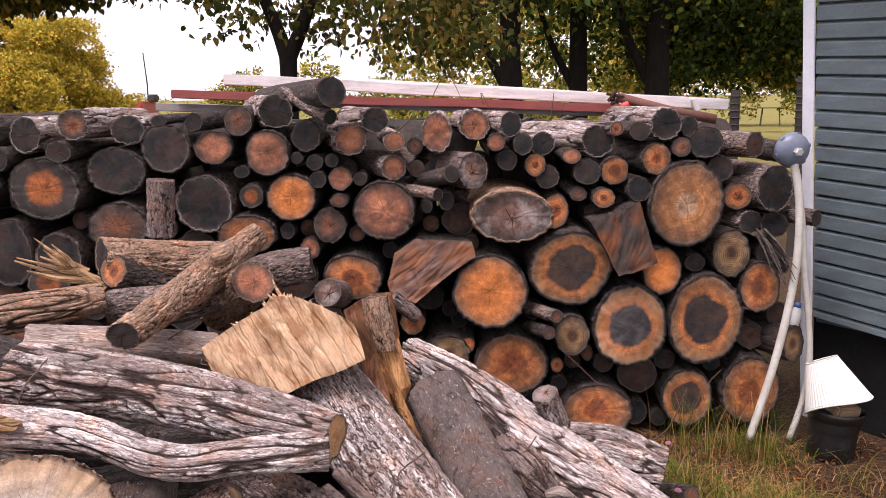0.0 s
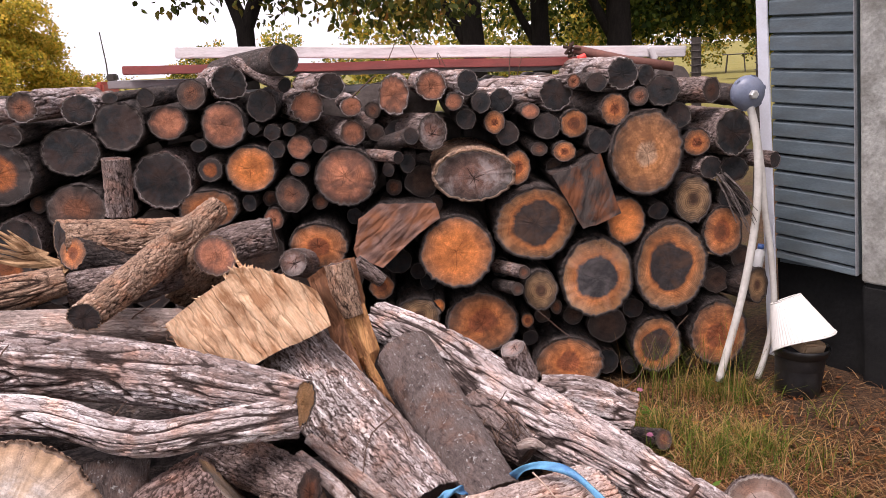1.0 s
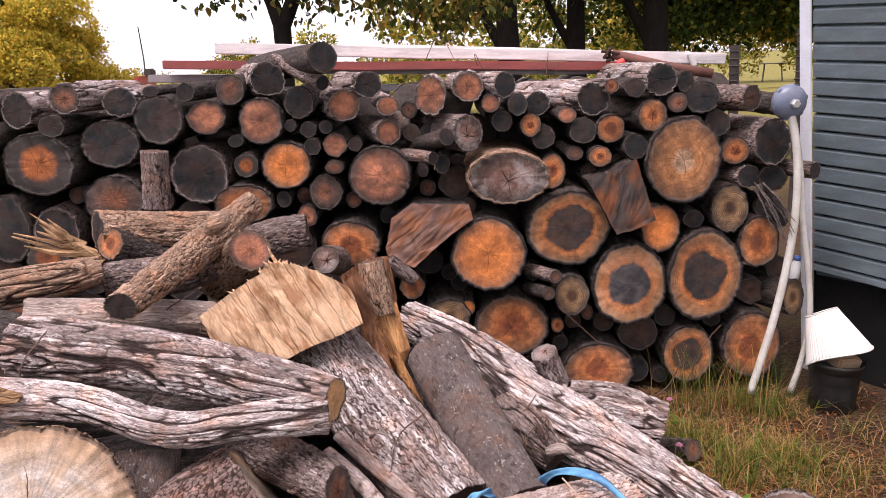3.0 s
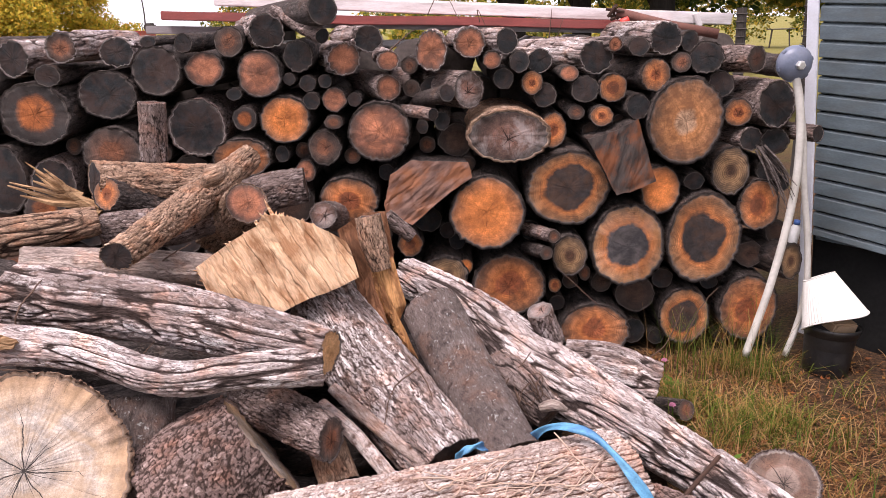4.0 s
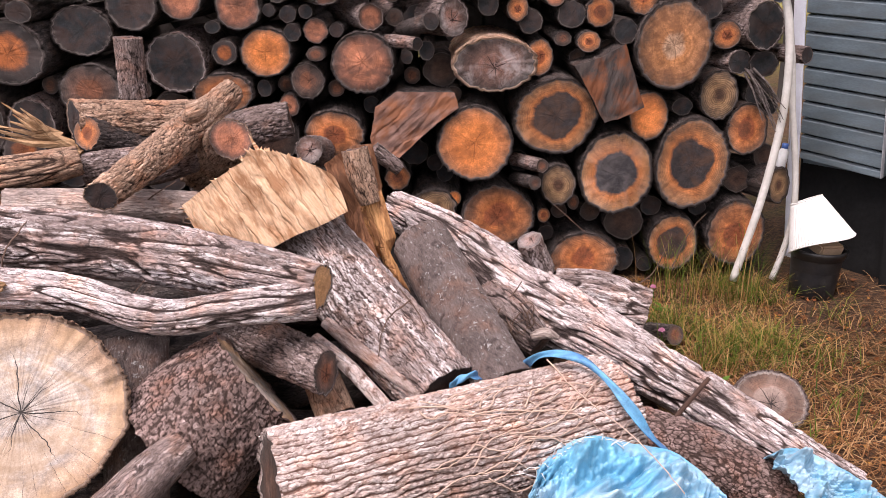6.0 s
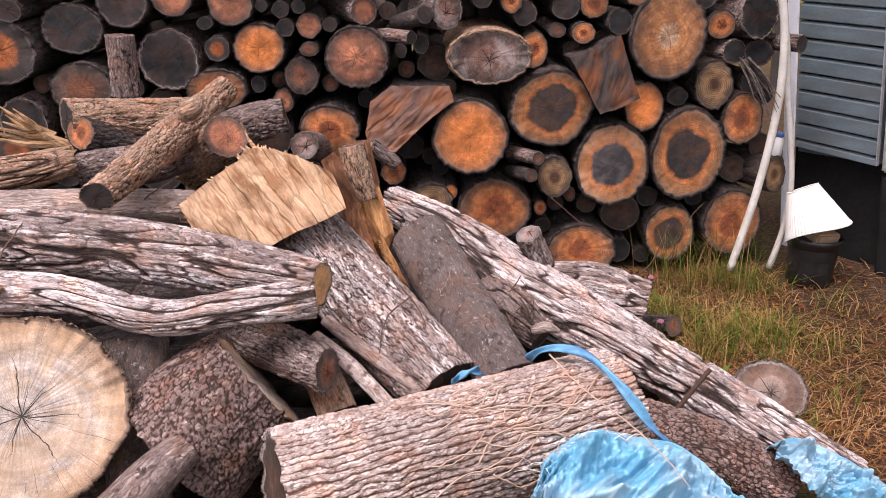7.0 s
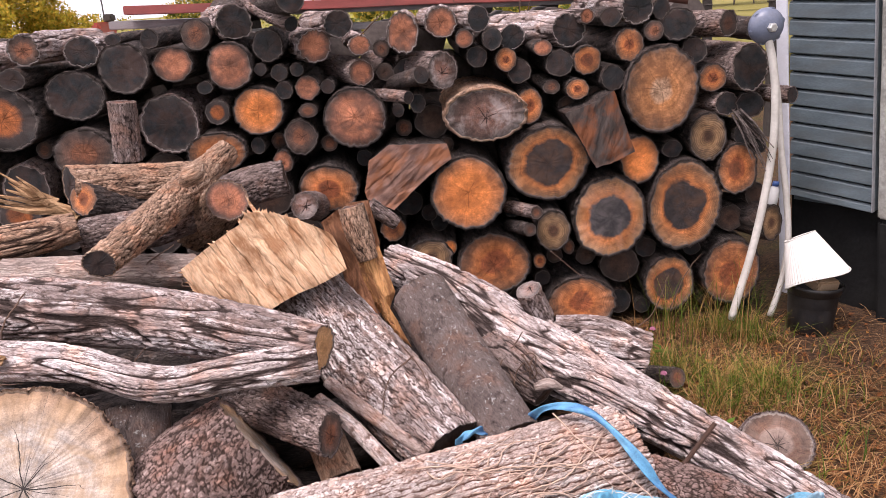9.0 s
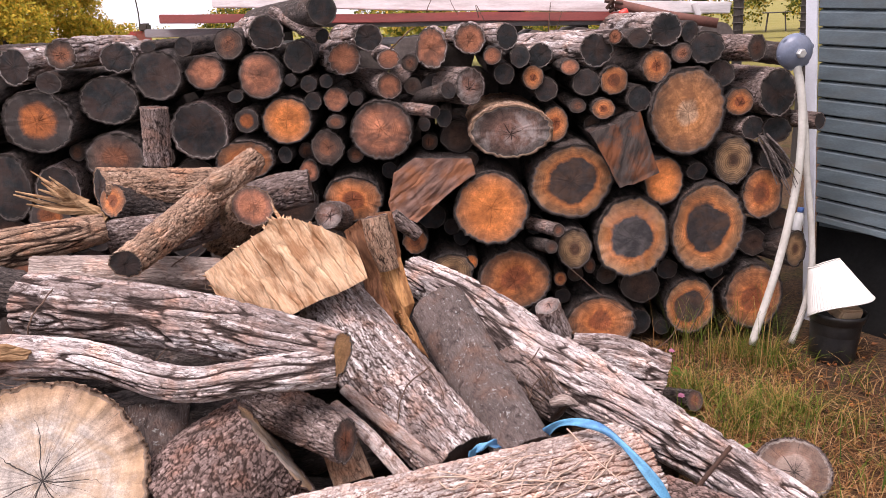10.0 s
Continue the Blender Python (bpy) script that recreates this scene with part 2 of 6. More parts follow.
def plain(name, color, rough=0.6, vary=0.25, scale=12.0, fine=120.0, metal=0.0, bump=0.2, dirt=None, dirty=0.4, spec=0.4, stretch=(1, 1, 1)):
    """Any painted, moulded or poured surface, with blotches, fine grain and dirt."""
    m = Nodes(name)
    p = m.mapping(m.coords(), stretch)
    big, small = m.noise(p, scale, 4, 0.6), m.noise(p, fine, 3)
    c = m.hsv(color, m.ramp(big, (0.25, 1 - vary), (0.75, 1 + vary)))
    c = m.hsv(c, m.ramp(small, (0.3, 1 - vary * 0.5), (0.7, 1 + vary * 0.5)))
    if dirt:
        c = m.mix(m.math("MULTIPLY", m.ramp(m.noise(p, scale * 0.7, 5, 0.7), (0.45, 0.0), (0.7, 1.0)), dirty), c, dirt)
    return m.finish(c, m.ramp(big, (0.2, max(rough - 0.12, 0.05)), (0.8, min(rough + 0.12, 1.0))), small, bump, 0.003, metal, spec)


def leafy(name, *stops, rough=0.55):
    """Leaves: each its own tint between the given colours, thin enough to let light through."""
    m = Nodes(name)
    isl = m.n.new("ShaderNodeNewGeometry").outputs["Random Per Island"]
    c = m.ramp(isl, *stops)
    c = m.hsv(c, m.ramp(m.noise(m.coords(), 1.3, 3), (0.3, 0.75), (0.7, 1.25)))
    m.finish(c, rough, spec=0.12)
    t = m.n.new("ShaderNodeBsdfTranslucent")
    m.set(t.inputs[0], c)
    mix = m.n.new("ShaderNodeMixShader")
    mix.inputs[0].default_value = 0.3
    m.l.new(m.bsdf.outputs[0], mix.inputs[1])
    m.l.new(t.outputs[0], mix.inputs[2])
    m.l.new(mix.outputs[0], m.n["Material Output"].inputs["Surface"])
    return m.mat


FACE = {
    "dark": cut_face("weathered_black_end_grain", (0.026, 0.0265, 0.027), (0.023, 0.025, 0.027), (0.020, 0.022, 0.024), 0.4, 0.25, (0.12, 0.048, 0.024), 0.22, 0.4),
    "brown": cut_face("brown_end_grain", (0.24, 0.096, 0.052), (0.165, 0.085, 0.059), (0.088, 0.061, 0.05), 0.45, 0.4, stained=0.6),
    "red": cut_face("reddish_end_grain", (0.42, 0.165, 0.090), (0.37, 0.150, 0.090), (0.18, 0.094, 0.066), 0.6, 0.3, (0.10, 0.055, 0.042), 0.7),
    "orange": cut_face("orange_end_grain", (0.78, 0.255, 0.072), (0.74, 0.25, 0.080), (0.46, 0.20, 0.095), 0.55, 0.2, (0.24, 0.080, 0.03), 0.5, 0.5, soot=0.4),
    "rust": cut_face("rust_brown_end_grain", (0.33, 0.10, 0.042), (0.60, 0.20, 0.066), (0.36, 0.165, 0.085), 0.35, 0.4, (0.08, 0.04, 0.025), 0.65),
    "tan": cut_face("pale_tan_end_grain", (0.56, 0.35, 0.22), (0.47, 0.20, 0.078), (0.30, 0.15, 0.08), 0.28, 0.16, (0.17, 0.075, 0.036), 0.8, 0.5, 60.0, soot=0.5),
    "ringed": cut_face("ringed_tan_end_grain", (0.10, 0.050, 0.030), (0.34, 0.20, 0.10), (0.20, 0.13, 0.08), 0.2, 0.75, (0.05, 0.033, 0.024), 0.5, 0.3, 120.0, 0.3),
    "darkcore": cut_face("dark_hearted_end_grain", (0.045, 0.038, 0.037), (0.50, 0.175, 0.058), (0.48, 0.24, 0.115), 0.57, 0.4, (0.11, 0.055, 0.03), 0.45, 0.3),
    "glow": cut_face("orange_hearted_dark_end_grain", (0.40, 0.125, 0.040), (0.055, 0.045, 0.041), (0.033, 0.032, 0.032), 0.45, 0.25, (0.05, 0.033, 0.028), 0.5, 0.5, sharp=0.22),
    "grey": cut_face("silver_grey_end_grain", (0.20, 0.105, 0.078), (0.15, 0.085, 0.066), (0.08, 0.055, 0.046), 0.4, 0.3, (0.55, 0.50, 0.48), 0.35, 1.0),
    "pale": cut_face("pale_hearted_end_grain", (0.065, 0.060, 0.062), (0.56, 0.20, 0.068), (0.48, 0.25, 0.12), 0.52, 0.35, (0.50, 0.43, 0.40), 0.14, 0.4, soot=0.15),
    "slab": cut_face("fresh_sawn_pale_end_grain", (0.44, 0.38, 0.335), (0.46, 0.355, 0.275), (0.38, 0.25, 0.165), 0.66, 0.14, (0.44, 0.28, 0.15), 0.5, 1.0, 80.0, fibre=0.3, width=0.0014, soot=0.0, lip=(0.34, 0.21, 0.14)),
    "stump": cut_face("grey_sawn_stump_top", (0.20, 0.145, 0.12), (0.12, 0.064, 0.043), (0.09, 0.052, 0.036), 0.4, 0.25, (0.24, 0.18, 0.15), 0.3, 1.0, lip=(0.34, 0.30, 0.26), lipped=0.5),
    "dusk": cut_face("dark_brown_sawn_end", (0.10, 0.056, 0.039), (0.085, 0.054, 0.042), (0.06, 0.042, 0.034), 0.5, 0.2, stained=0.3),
    "gold": cut_face("fresh_tan_sawn_end", (0.78, 0.44, 0.21), (0.76, 0.44, 0.22), (0.58, 0.34, 0.18), 0.5, 0.2, (0.34, 0.17, 0.07), 0.4, 0.4, soot=0.1),
}
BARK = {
    # dark bark; shade on the sides of the stacked logs is in it too
    "dark": bark("dark_bark_with_shade", (0.016, 0.014, 0.013), (0.105, 0.084, 0.076), (0.34, 0.29, 0.265), patch=0.9, plates=0.8),
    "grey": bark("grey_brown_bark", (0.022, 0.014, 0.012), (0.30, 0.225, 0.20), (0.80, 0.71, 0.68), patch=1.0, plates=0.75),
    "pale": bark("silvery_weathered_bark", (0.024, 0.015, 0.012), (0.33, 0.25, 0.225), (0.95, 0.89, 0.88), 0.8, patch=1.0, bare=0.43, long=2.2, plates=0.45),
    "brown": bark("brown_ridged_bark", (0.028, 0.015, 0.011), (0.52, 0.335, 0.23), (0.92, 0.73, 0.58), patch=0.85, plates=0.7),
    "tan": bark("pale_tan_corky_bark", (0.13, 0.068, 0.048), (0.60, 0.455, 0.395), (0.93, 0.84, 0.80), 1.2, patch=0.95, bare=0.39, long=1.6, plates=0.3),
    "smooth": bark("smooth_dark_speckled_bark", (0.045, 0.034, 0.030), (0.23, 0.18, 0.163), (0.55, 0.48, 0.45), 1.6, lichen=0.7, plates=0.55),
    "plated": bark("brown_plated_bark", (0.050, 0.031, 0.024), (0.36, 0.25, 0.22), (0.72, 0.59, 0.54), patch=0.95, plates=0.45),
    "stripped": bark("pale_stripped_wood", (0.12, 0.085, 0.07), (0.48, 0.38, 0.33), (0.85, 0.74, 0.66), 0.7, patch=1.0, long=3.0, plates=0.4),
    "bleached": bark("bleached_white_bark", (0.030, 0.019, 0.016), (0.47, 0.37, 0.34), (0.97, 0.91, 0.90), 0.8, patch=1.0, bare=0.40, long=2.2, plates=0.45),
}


# ---- mesh helpers ----
def smooth_noise(p, seed=0):
    """Value noise between -1 and 1 at the rows of p."""
    i = np.floor(p).astype(np.int64)
    f = p - i
    f = f * f * (3 - 2 * f)
    out = np.zeros(len(p))
    for dx in (0, 1):
        for dy in (0, 1):
            for dz in (0, 1):
                hsh = (i[:, 0] + dx) * 374761393 + (i[:, 1] + dy) * 668265263 + (i[:, 2] + dz) * 2147483647 + seed * 974634211
                hsh = (hsh ^ (hsh >> 13)) * 1274126177
                hsh = (hsh ^ (hsh >> 16)) & 0xFFFF
                w = np.abs(1 - dx - f[:, 0]) * np.abs(1 - dy - f[:, 1]) * np.abs(1 - dz - f[:, 2])
                out += w * (hsh / 32767.5 - 1)
    return out


def cells(p, seed=0):
    """Of scattered points, how much nearer the nearest is than the second (0 on the cracks between plates), and the plate's own number."""
    i = np.floor(p).astype(np.int64)
    a = np.full(len(p), 9.0)
    b = np.full(len(p), 9.0)
    own = np.zeros(len(p))
    for dx in (-1, 0, 1):
        for dy in (-1, 0, 1):
            for dz in (-1, 0, 1):
                c = i + (dx, dy, dz)
                hsh = c[:, 0] * 374761393 + c[:, 1] * 668265263 + c[:, 2] * 2147483647 + seed * 974634211
                hsh = (hsh ^ (hsh >> 13)) * 1274126177
                o = np.stack([((hsh >> s) & 1023) / 1023 for s in (5, 15, 25)], 1)
                d = np.sqrt(((c + o - p) ** 2).sum(1))
                b = np.minimum(b, np.maximum(a, d))
                own = np.where(d < a, o[:, 0], own)
                a = np.minimum(a, d)
    return b - a, own


def mesh_of(name, verts, faces, mat, smooth=True):
    me = bpy.data.meshes.new(name)
    me.from_pydata([tuple(v) for v in verts], [], faces)
    if mat:
        me.materials.append(mat)
    if smooth:
        me.polygons.foreach_set("use_smooth", [True] * len(me.polygons))
    return me


def grid_mesh(name, verts, rows, cols, mat, closed=True):
    """A mesh of rows x cols vertices, each row closed to a ring or left open."""
    me = bpy.data.meshes.new(name)
    n = cols if closed else cols - 1
    r, c = np.meshgrid(np.arange(rows - 1), np.arange(n), indexing="ij")
    d = (c + 1) % cols
    quads = np.stack([r * cols + c, r * cols + d, (r + 1) * cols + d, (r + 1) * cols + c], -1).reshape(-1, 4)
    me.vertices.add(len(verts))
    me.vertices.foreach_set("co", np.asarray(verts, dtype=np.float32).ravel())
    me.loops.add(quads.size)
    me.loops.foreach_set("vertex_index", quads.ravel().astype(np.int32))
    me.polygons.add(len(quads))
    me.polygons.foreach_set("loop_start", np.arange(0, quads.size, 4, dtype=np.int32))
    me.polygons.foreach_set("use_smooth", np.ones(len(quads), dtype=bool))
    me.materials.append(mat)
    me.update(calc_edges=True)
    me.validate()
    return me


def float_attr(me, name, values, vector=False):
    at = me.attributes.new(name, "FLOAT_VECTOR" if vector else "FLOAT", "POINT")
    at.data.foreach_set("vector" if vector else "value", np.asarray(values, dtype=np.float32).ravel())


def bm_mesh(name, bm, mat, smooth=False):
    me = bpy.data.meshes.new(name)
    bm.to_mesh(me)
    bm.free()
    if mat:
        me.materials.append(mat)
    if smooth:
        me.polygons.foreach_set("use_smooth", [True] * len(me.polygons))
    return me


def part(name, data, parent, label="", m=None):
    """Links a mesh as one part under a thing or a part."""
    ob = new(name, data)
    ob.parent = parent
    if m is not None:
        ob.matrix_local = m
    if label:
        ob["label"] = label
    return ob


def thing(name, label, category, group="", kind="", m=None):
    ob = tagged(new(name), label, category, group, kind)
    ob.empty_display_size = 0.05
    if m is not None:
        ob.matrix_world = m
    return ob


def box(bm, size, m=Matrix(), bevel=0.0):
    res = bmesh.ops.create_cube(bm, size=1.0, matrix=m @ Matrix.Diagonal((*size, 1)))
    if bevel:
        edges = list({e for v in res["verts"] for e in v.link_edges})
        bmesh.ops.bevel(bm, geom=edges, offset=bevel, segments=2, affect="EDGES", clamp_overlap=True)


def tube(bm, points, radius, seg=8, taper=1.0):
    """A bent rod along points."""
    pts = [Vector(p) for p in points]
    rings = []
    for i, p in enumerate(pts):
        d = (pts[min(i + 1, len(pts) - 1)] - pts[max(i - 1, 0)]).normalized()
        a = d.orthogonal().normalized() if i == 0 else (rings_n - d * rings_n.dot(d)).normalized()
        rings_n = a
        b = d.cross(a)
        r = radius * (1 + (taper - 1) * i / max(len(pts) - 1, 1))
        rings.append([bm.verts.new(p + (a * math.cos(k * 2 * math.pi / seg) + b * math.sin(k * 2 * math.pi / seg)) * r) for k in range(seg)])
    for r0, r1 in zip(rings, rings[1:]):
        for k in range(seg):
            bm.faces.new((r0[k], r0[(k + 1) % seg], r1[(k + 1) % seg], r1[k]))
    bm.faces.new(rings[0][::-1])
    bm.faces.new(rings[-1])


def spline(points, n):
    """n places along a smooth line through the rows of points (any number of columns)."""
    p = np.asarray(points, dtype=float)
    if len(p) == 2:
        return p[0] + (p[1] - p[0]) * np.linspace(0, 1, n)[:, None]
    q = np.vstack([2 * p[0] - p[1], p, 2 * p[-1] - p[-2]])
    seg = np.linalg.norm(np.diff(p[:, :3], axis=0), axis=1)
    s = np.concatenate([[0], np.cumsum(seg)])
    out = []
    for u in np.linspace(0, s[-1], n):
        k = min(np.searchsorted(s, u, "right") - 1, len(p) - 2)
        t = (u - s[k]) / seg[k]
        a, b, c, d = q[k], q[k + 1], q[k + 2], q[k + 3]
        out.append(0.5 * (2 * b + (c - a) * t + (2 * a - 5 * b + 4 * c - d) * t * t + (3 * b - a - 3 * c + d) * t ** 3))
    return np.array(out)


log_count = [0]


def relief(kind, rest, seed):
    """Height of the bark, 0 in the furrows to 1 on the ridges, and its depth in metres."""
    warp = np.stack([smooth_noise(rest * (14, 14, 9) + k * 7.7, seed + k) for k in range(3)], 1) * 0.009
    p = rest + warp
    def ridged(f, k):
        return np.abs(smooth_noise(p * f + k * 1.9, seed + k))
    if kind == "furrow":
        e, k = cells(p * (80, 80, 24) + 3.3, seed + 5)
        a = 0.55 * np.clip(ridged((62, 62, 13), 0) * 3.8, 0, 1) + 0.45 * np.clip(ridged((120, 120, 34), 1) * 3.8, 0, 1)
        return np.clip(np.minimum(a, e * 3.2 + 0.2), 0, 1) * (0.75 + 0.25 * k), 0.010
    if kind == "deep":
        a, b, c = ridged((36, 36, 5.0), 0), ridged((72, 72, 13), 1), ridged((140, 140, 30), 2)
        big = 0.85 + 0.3 * smooth_noise(p * (18, 18, 6), seed + 3)
        return np.clip(np.clip(a * 4.8, 0, 1) * (0.3 + 0.7 * np.clip(b * 3.6, 0, 1)) * (0.7 + 0.3 * np.clip(c * 4.0, 0, 1)) * big, 0, 1), 0.026
    if kind == "plate":
        e, k = cells(p * (75, 75, 52) + warp * 90, seed)
        b = 0.6 + 0.4 * np.clip(ridged((150, 150, 110), 1) * 4, 0, 1)
        return np.clip(np.minimum(e * 3.6, ridged((36, 36, 12), 3) * 5 + 0.3), 0, 1) * (0.5 + 0.5 * k) * b, 0.008
    if kind == "cork":
        # wavy ridges that run along the log and are broken across
        turn = np.arctan2(rest[:, 1] - seed * 0.71, rest[:, 0] - seed * 1.37)
        wave = smooth_noise(p * (22, 22, 16), seed + 2) * 1.5 + smooth_noise(p * (60, 60, 45), seed + 3) * 0.7
        a = np.abs(np.sin(turn * 30 + wave))
        e, k = cells(p * (60, 60, 45), seed + 6)
        return np.clip(a * 1.7 - 0.1, 0, 1) * np.clip(e * 2.6 + 0.35, 0, 1) * (0.75 + 0.25 * k), 0.011
    a = smooth_noise(p * (60, 60, 60), seed) * 0.3 + 0.55 + smooth_noise(p * (150, 150, 110), seed + 1) * 0.2
    return np.clip(a, 0, 1), 0.003


def log(points, bark_look, ends, label, relief_kind="furrow", seg=48, rows=24, cut=((0, 0), (0, 0)), lump=0.05, name="log", group="", flat=1.0, category="log", bark_label="", rim=0.945):
    """A log along points (x, y, z, radius): bark with relief, and a sawn face at each end (None: closed with bark).
    cut: how far each sawn face leans, across and up. flat: width over height. Its thing's origin is where it begins."""
    log_count[0] += 1
    seed = log_count[0] * 13
    pts = spline(points, rows)
    c, rad = pts[:, :3], pts[:, 3]
    tan = np.gradient(c, axis=0)
    tan /= np.linalg.norm(tan, axis=1)[:, None]
    along = np.concatenate([[0], np.cumsum(np.linalg.norm(np.diff(c, axis=0), axis=1))])
    up = np.array([0.0, 0.0, 1.0]) if abs(tan[:, 2]).max() < 0.9 else np.array([0.0, 1.0, 0.0])
    side = np.cross(tan, up)
    side /= np.linalg.norm(side, axis=1)[:, None]
    top = np.cross(side, tan)
    th = np.linspace(0, 2 * np.pi, seg, endpoint=False)
    cs, sn = np.cos(th), np.sin(th)
    rest = np.stack([np.outer(rad, cs), np.outer(rad, sn), np.repeat(along[:, None], seg, 1)], -1).reshape(-1, 3) + (seed * 1.37, seed * 0.71, 0)
    shape = 1 + lump * smooth_noise(rest * (7, 7, 3), seed + 9) + lump * 0.5 * smooth_noise(rest * (18, 18, 7), seed + 8)
    h, deep = relief(relief_kind, rest, seed)
    deep = min(deep, rad.max() * 0.14)
    rr = (np.repeat(rad, seg) * shape + (h - 1.0) * deep).reshape(rows, seg)
    # lean of the sawn faces, fading along the log
    lean = np.zeros((rows, seg))
    span = along[-1]
    for (a, b), w in ((cut[0], np.clip(1 - along / (span * 0.35), 0, 1)), (cut[1], np.clip(1 - (span - along) / (span * 0.35), 0, 1))):
        lean += np.outer(w * rad, a * cs + b * sn)
    v = c[:, None, :] + side[:, None, :] * (rr * cs * flat)[..., None] + top[:, None, :] * (rr * sn)[..., None] + tan[:, None, :] * lean[..., None]
    for row in (0, 1, rows - 2, rows - 1):
        tear = smooth_noise(rest[row * seg:(row + 1) * seg] * 55, seed + 31)
        v[row] += tan[row] * (tear * min(0.007, rad[row] * 0.06))[:, None]
        flake = smooth_noise(rest[row * seg:(row + 1) * seg] * 90, seed + 37) + 0.3 * smooth_noise(rest[row * seg:(row + 1) * seg] * 35, seed + 38)
        v[row] += (v[row] - c[row]) * (flake * 0.028)[:, None]
    o = v[0].mean(0)
    ob = thing(name, label, category, group, m=Matrix.Translation(o))
    inner = []
    for k, (row, way) in enumerate(((0, -1), (rows - 1, 1))):
        f = rim if ends[k] else 0.25
        ring = v[row].mean(0) + (v[row] - v[row].mean(0)) * f
        if not ends[k]:
            ring = ring + tan[row] * way * rad[row] * 0.3
        else:
            ring = ring - tan[row] * way * min(0.007, rad[row] * 0.055)
        inner.append(ring)
    allv = np.concatenate([inner[0][None], v, inner[1][None]]) - o
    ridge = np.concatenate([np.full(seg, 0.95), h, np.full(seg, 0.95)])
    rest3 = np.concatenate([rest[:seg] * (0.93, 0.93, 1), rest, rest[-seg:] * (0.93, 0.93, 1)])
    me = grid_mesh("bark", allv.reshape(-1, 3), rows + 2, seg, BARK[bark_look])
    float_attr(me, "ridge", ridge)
    float_attr(me, "rest", rest3, True)
    float_attr(me, "cut", np.concatenate([np.full(seg, 1.0 if ends[0] else 0.0), np.zeros(rows * seg), np.full(seg, 1.0 if ends[1] else 0.0)]))
    part("bark", me, ob, bark_label)
    for k, (row, way) in enumerate(((0, -1), (rows - 1, 1))):
        ring = inner[k]
        mid = ring.mean(0)
        nrm = np.cross(ring[seg // 4] - mid, ring[0] - mid) * -way * -1
        nrm = nrm / np.linalg.norm(nrm)
        if np.dot(nrm, tan[row] * way) < 0:
            nrm = -nrm
        ax = ring[0] - mid
        ax -= nrm * ax.dot(nrm)
        ax /= np.linalg.norm(ax)
        ay = np.cross(nrm, ax)
        loc = np.stack([(ring - mid) @ ax, (ring - mid) @ ay, (ring - mid) @ nrm], -1)
        levels = np.array([1.0, 0.86, 0.68, 0.48, 0.28, 0.1])
        rng = np.random.RandomState(seed + k)
        dish = rng.uniform(-0.02, 0.02)
        gv = np.concatenate([loc * (q, q, q ** 9) + (0, 0, 0.0012 + dish * (1 - q) * rad[row]) for q in levels] + [np.zeros((1, 3)) + (0, 0, dish * rad[row])])
        gv[seg:-1, 2] += rng.uniform(-0.0012, 0.0012, len(gv) - seg - 1)
        faces = []
        for a in range(len(levels) - 1):
            for b in range(seg):
                d = (b + 1) % seg
                faces.append((a * seg + b, a * seg + d, (a + 1) * seg + d, (a + 1) * seg + b))
        last = (len(levels) - 1) * seg
        for b in range(seg):
            faces.append((last + b, last + (b + 1) % seg, len(gv) - 1))
        m4 = Matrix((tuple(ax), tuple(ay), tuple(nrm))).transposed().to_4x4()
        m4.translation = Vector(mid - o)
        fm = mesh_of("sawn_end", gv, faces, FACE[ends[k]] if ends[k] else BARK[bark_look])
        fr = np.concatenate([np.full(seg, q) for q in levels] + [[0.0]])
        float_attr(fm, "frac", fr)
        if not ends[k]:
            float_attr(fm, "ridge", np.full(len(gv), 0.5))
            float_attr(fm, "rest", gv, True)
        part("sawn_end" if ends[k] else "broken_end", fm, ob, "", m4)
    return ob


PLACED = []
STACK = "logs in the stacked woodpile"
WORDS = {
    "dark": "blackened weathered log end", "brown": "dark brown log", "red": "reddish brown sawn log", "orange": "bright orange freshly sawn log",
    "rust": "rust brown sawn log", "tan": "wide pale tan sawn log", "ringed": "log with clear growth rings", "darkcore": "log with dark heart and orange sapwood",
    "glow": "blackened log with an orange heart", "grey": "silver grey cracked log", "pale": "log with pale heart and orange rim", "dusk": "dull brown log",
}


def stack_log(x, z, rx, rz, look_of, y=3.65, length=0.62, yaw=0.0, rise=0.0, bark_of="dark", turn=0.0, label=""):
    """One log of the stack; its sawn end faces the clearing. yaw, rise: metres by which its far end lies to the right and higher."""
    PLACED.append((x, z, (rx + rz) / 2))
    size = "thick" if rx > 0.12 else "thin" if rx < 0.055 else "stout"
    r = rz
    y += random.uniform(-0.03, 0.03)
    shaggy = bark_of != "dark"
    seg = 84 if rx > 0.12 else 72 if shaggy else 52 if rx > 0.07 else 36
    text = label or f"{size} {WORDS[look_of]} in the woodpile"
    ob = log([(x, y, z, r), (x + yaw * 0.5, y + length * 0.5, z + rise * 0.5 + random.uniform(-0.005, 0.005), r * 1.01), (x + yaw, y + length, z + rise, r * random.uniform(0.94, 1.04))],
             bark_of, (look_of, "dusk"), text, "deep" if bark_of == "pale" else "furrow", seg, 60 if shaggy else 18, ((turn + random.uniform(-0.06, 0.06), random.uniform(-0.05, 0.05)), (0, 0)), 0.04, group=STACK, flat=rx / rz, rim=0.925)
    return ob



# ---- ground ----
GROUND = 0.05


def ground_height(x, y):
    return GROUND + 0.018 * noise.noise(Vector((x * 1.3, y * 1.3, 4.0))) + 0.008 * noise.noise(Vector((x * 5, y * 5, 1.0)))


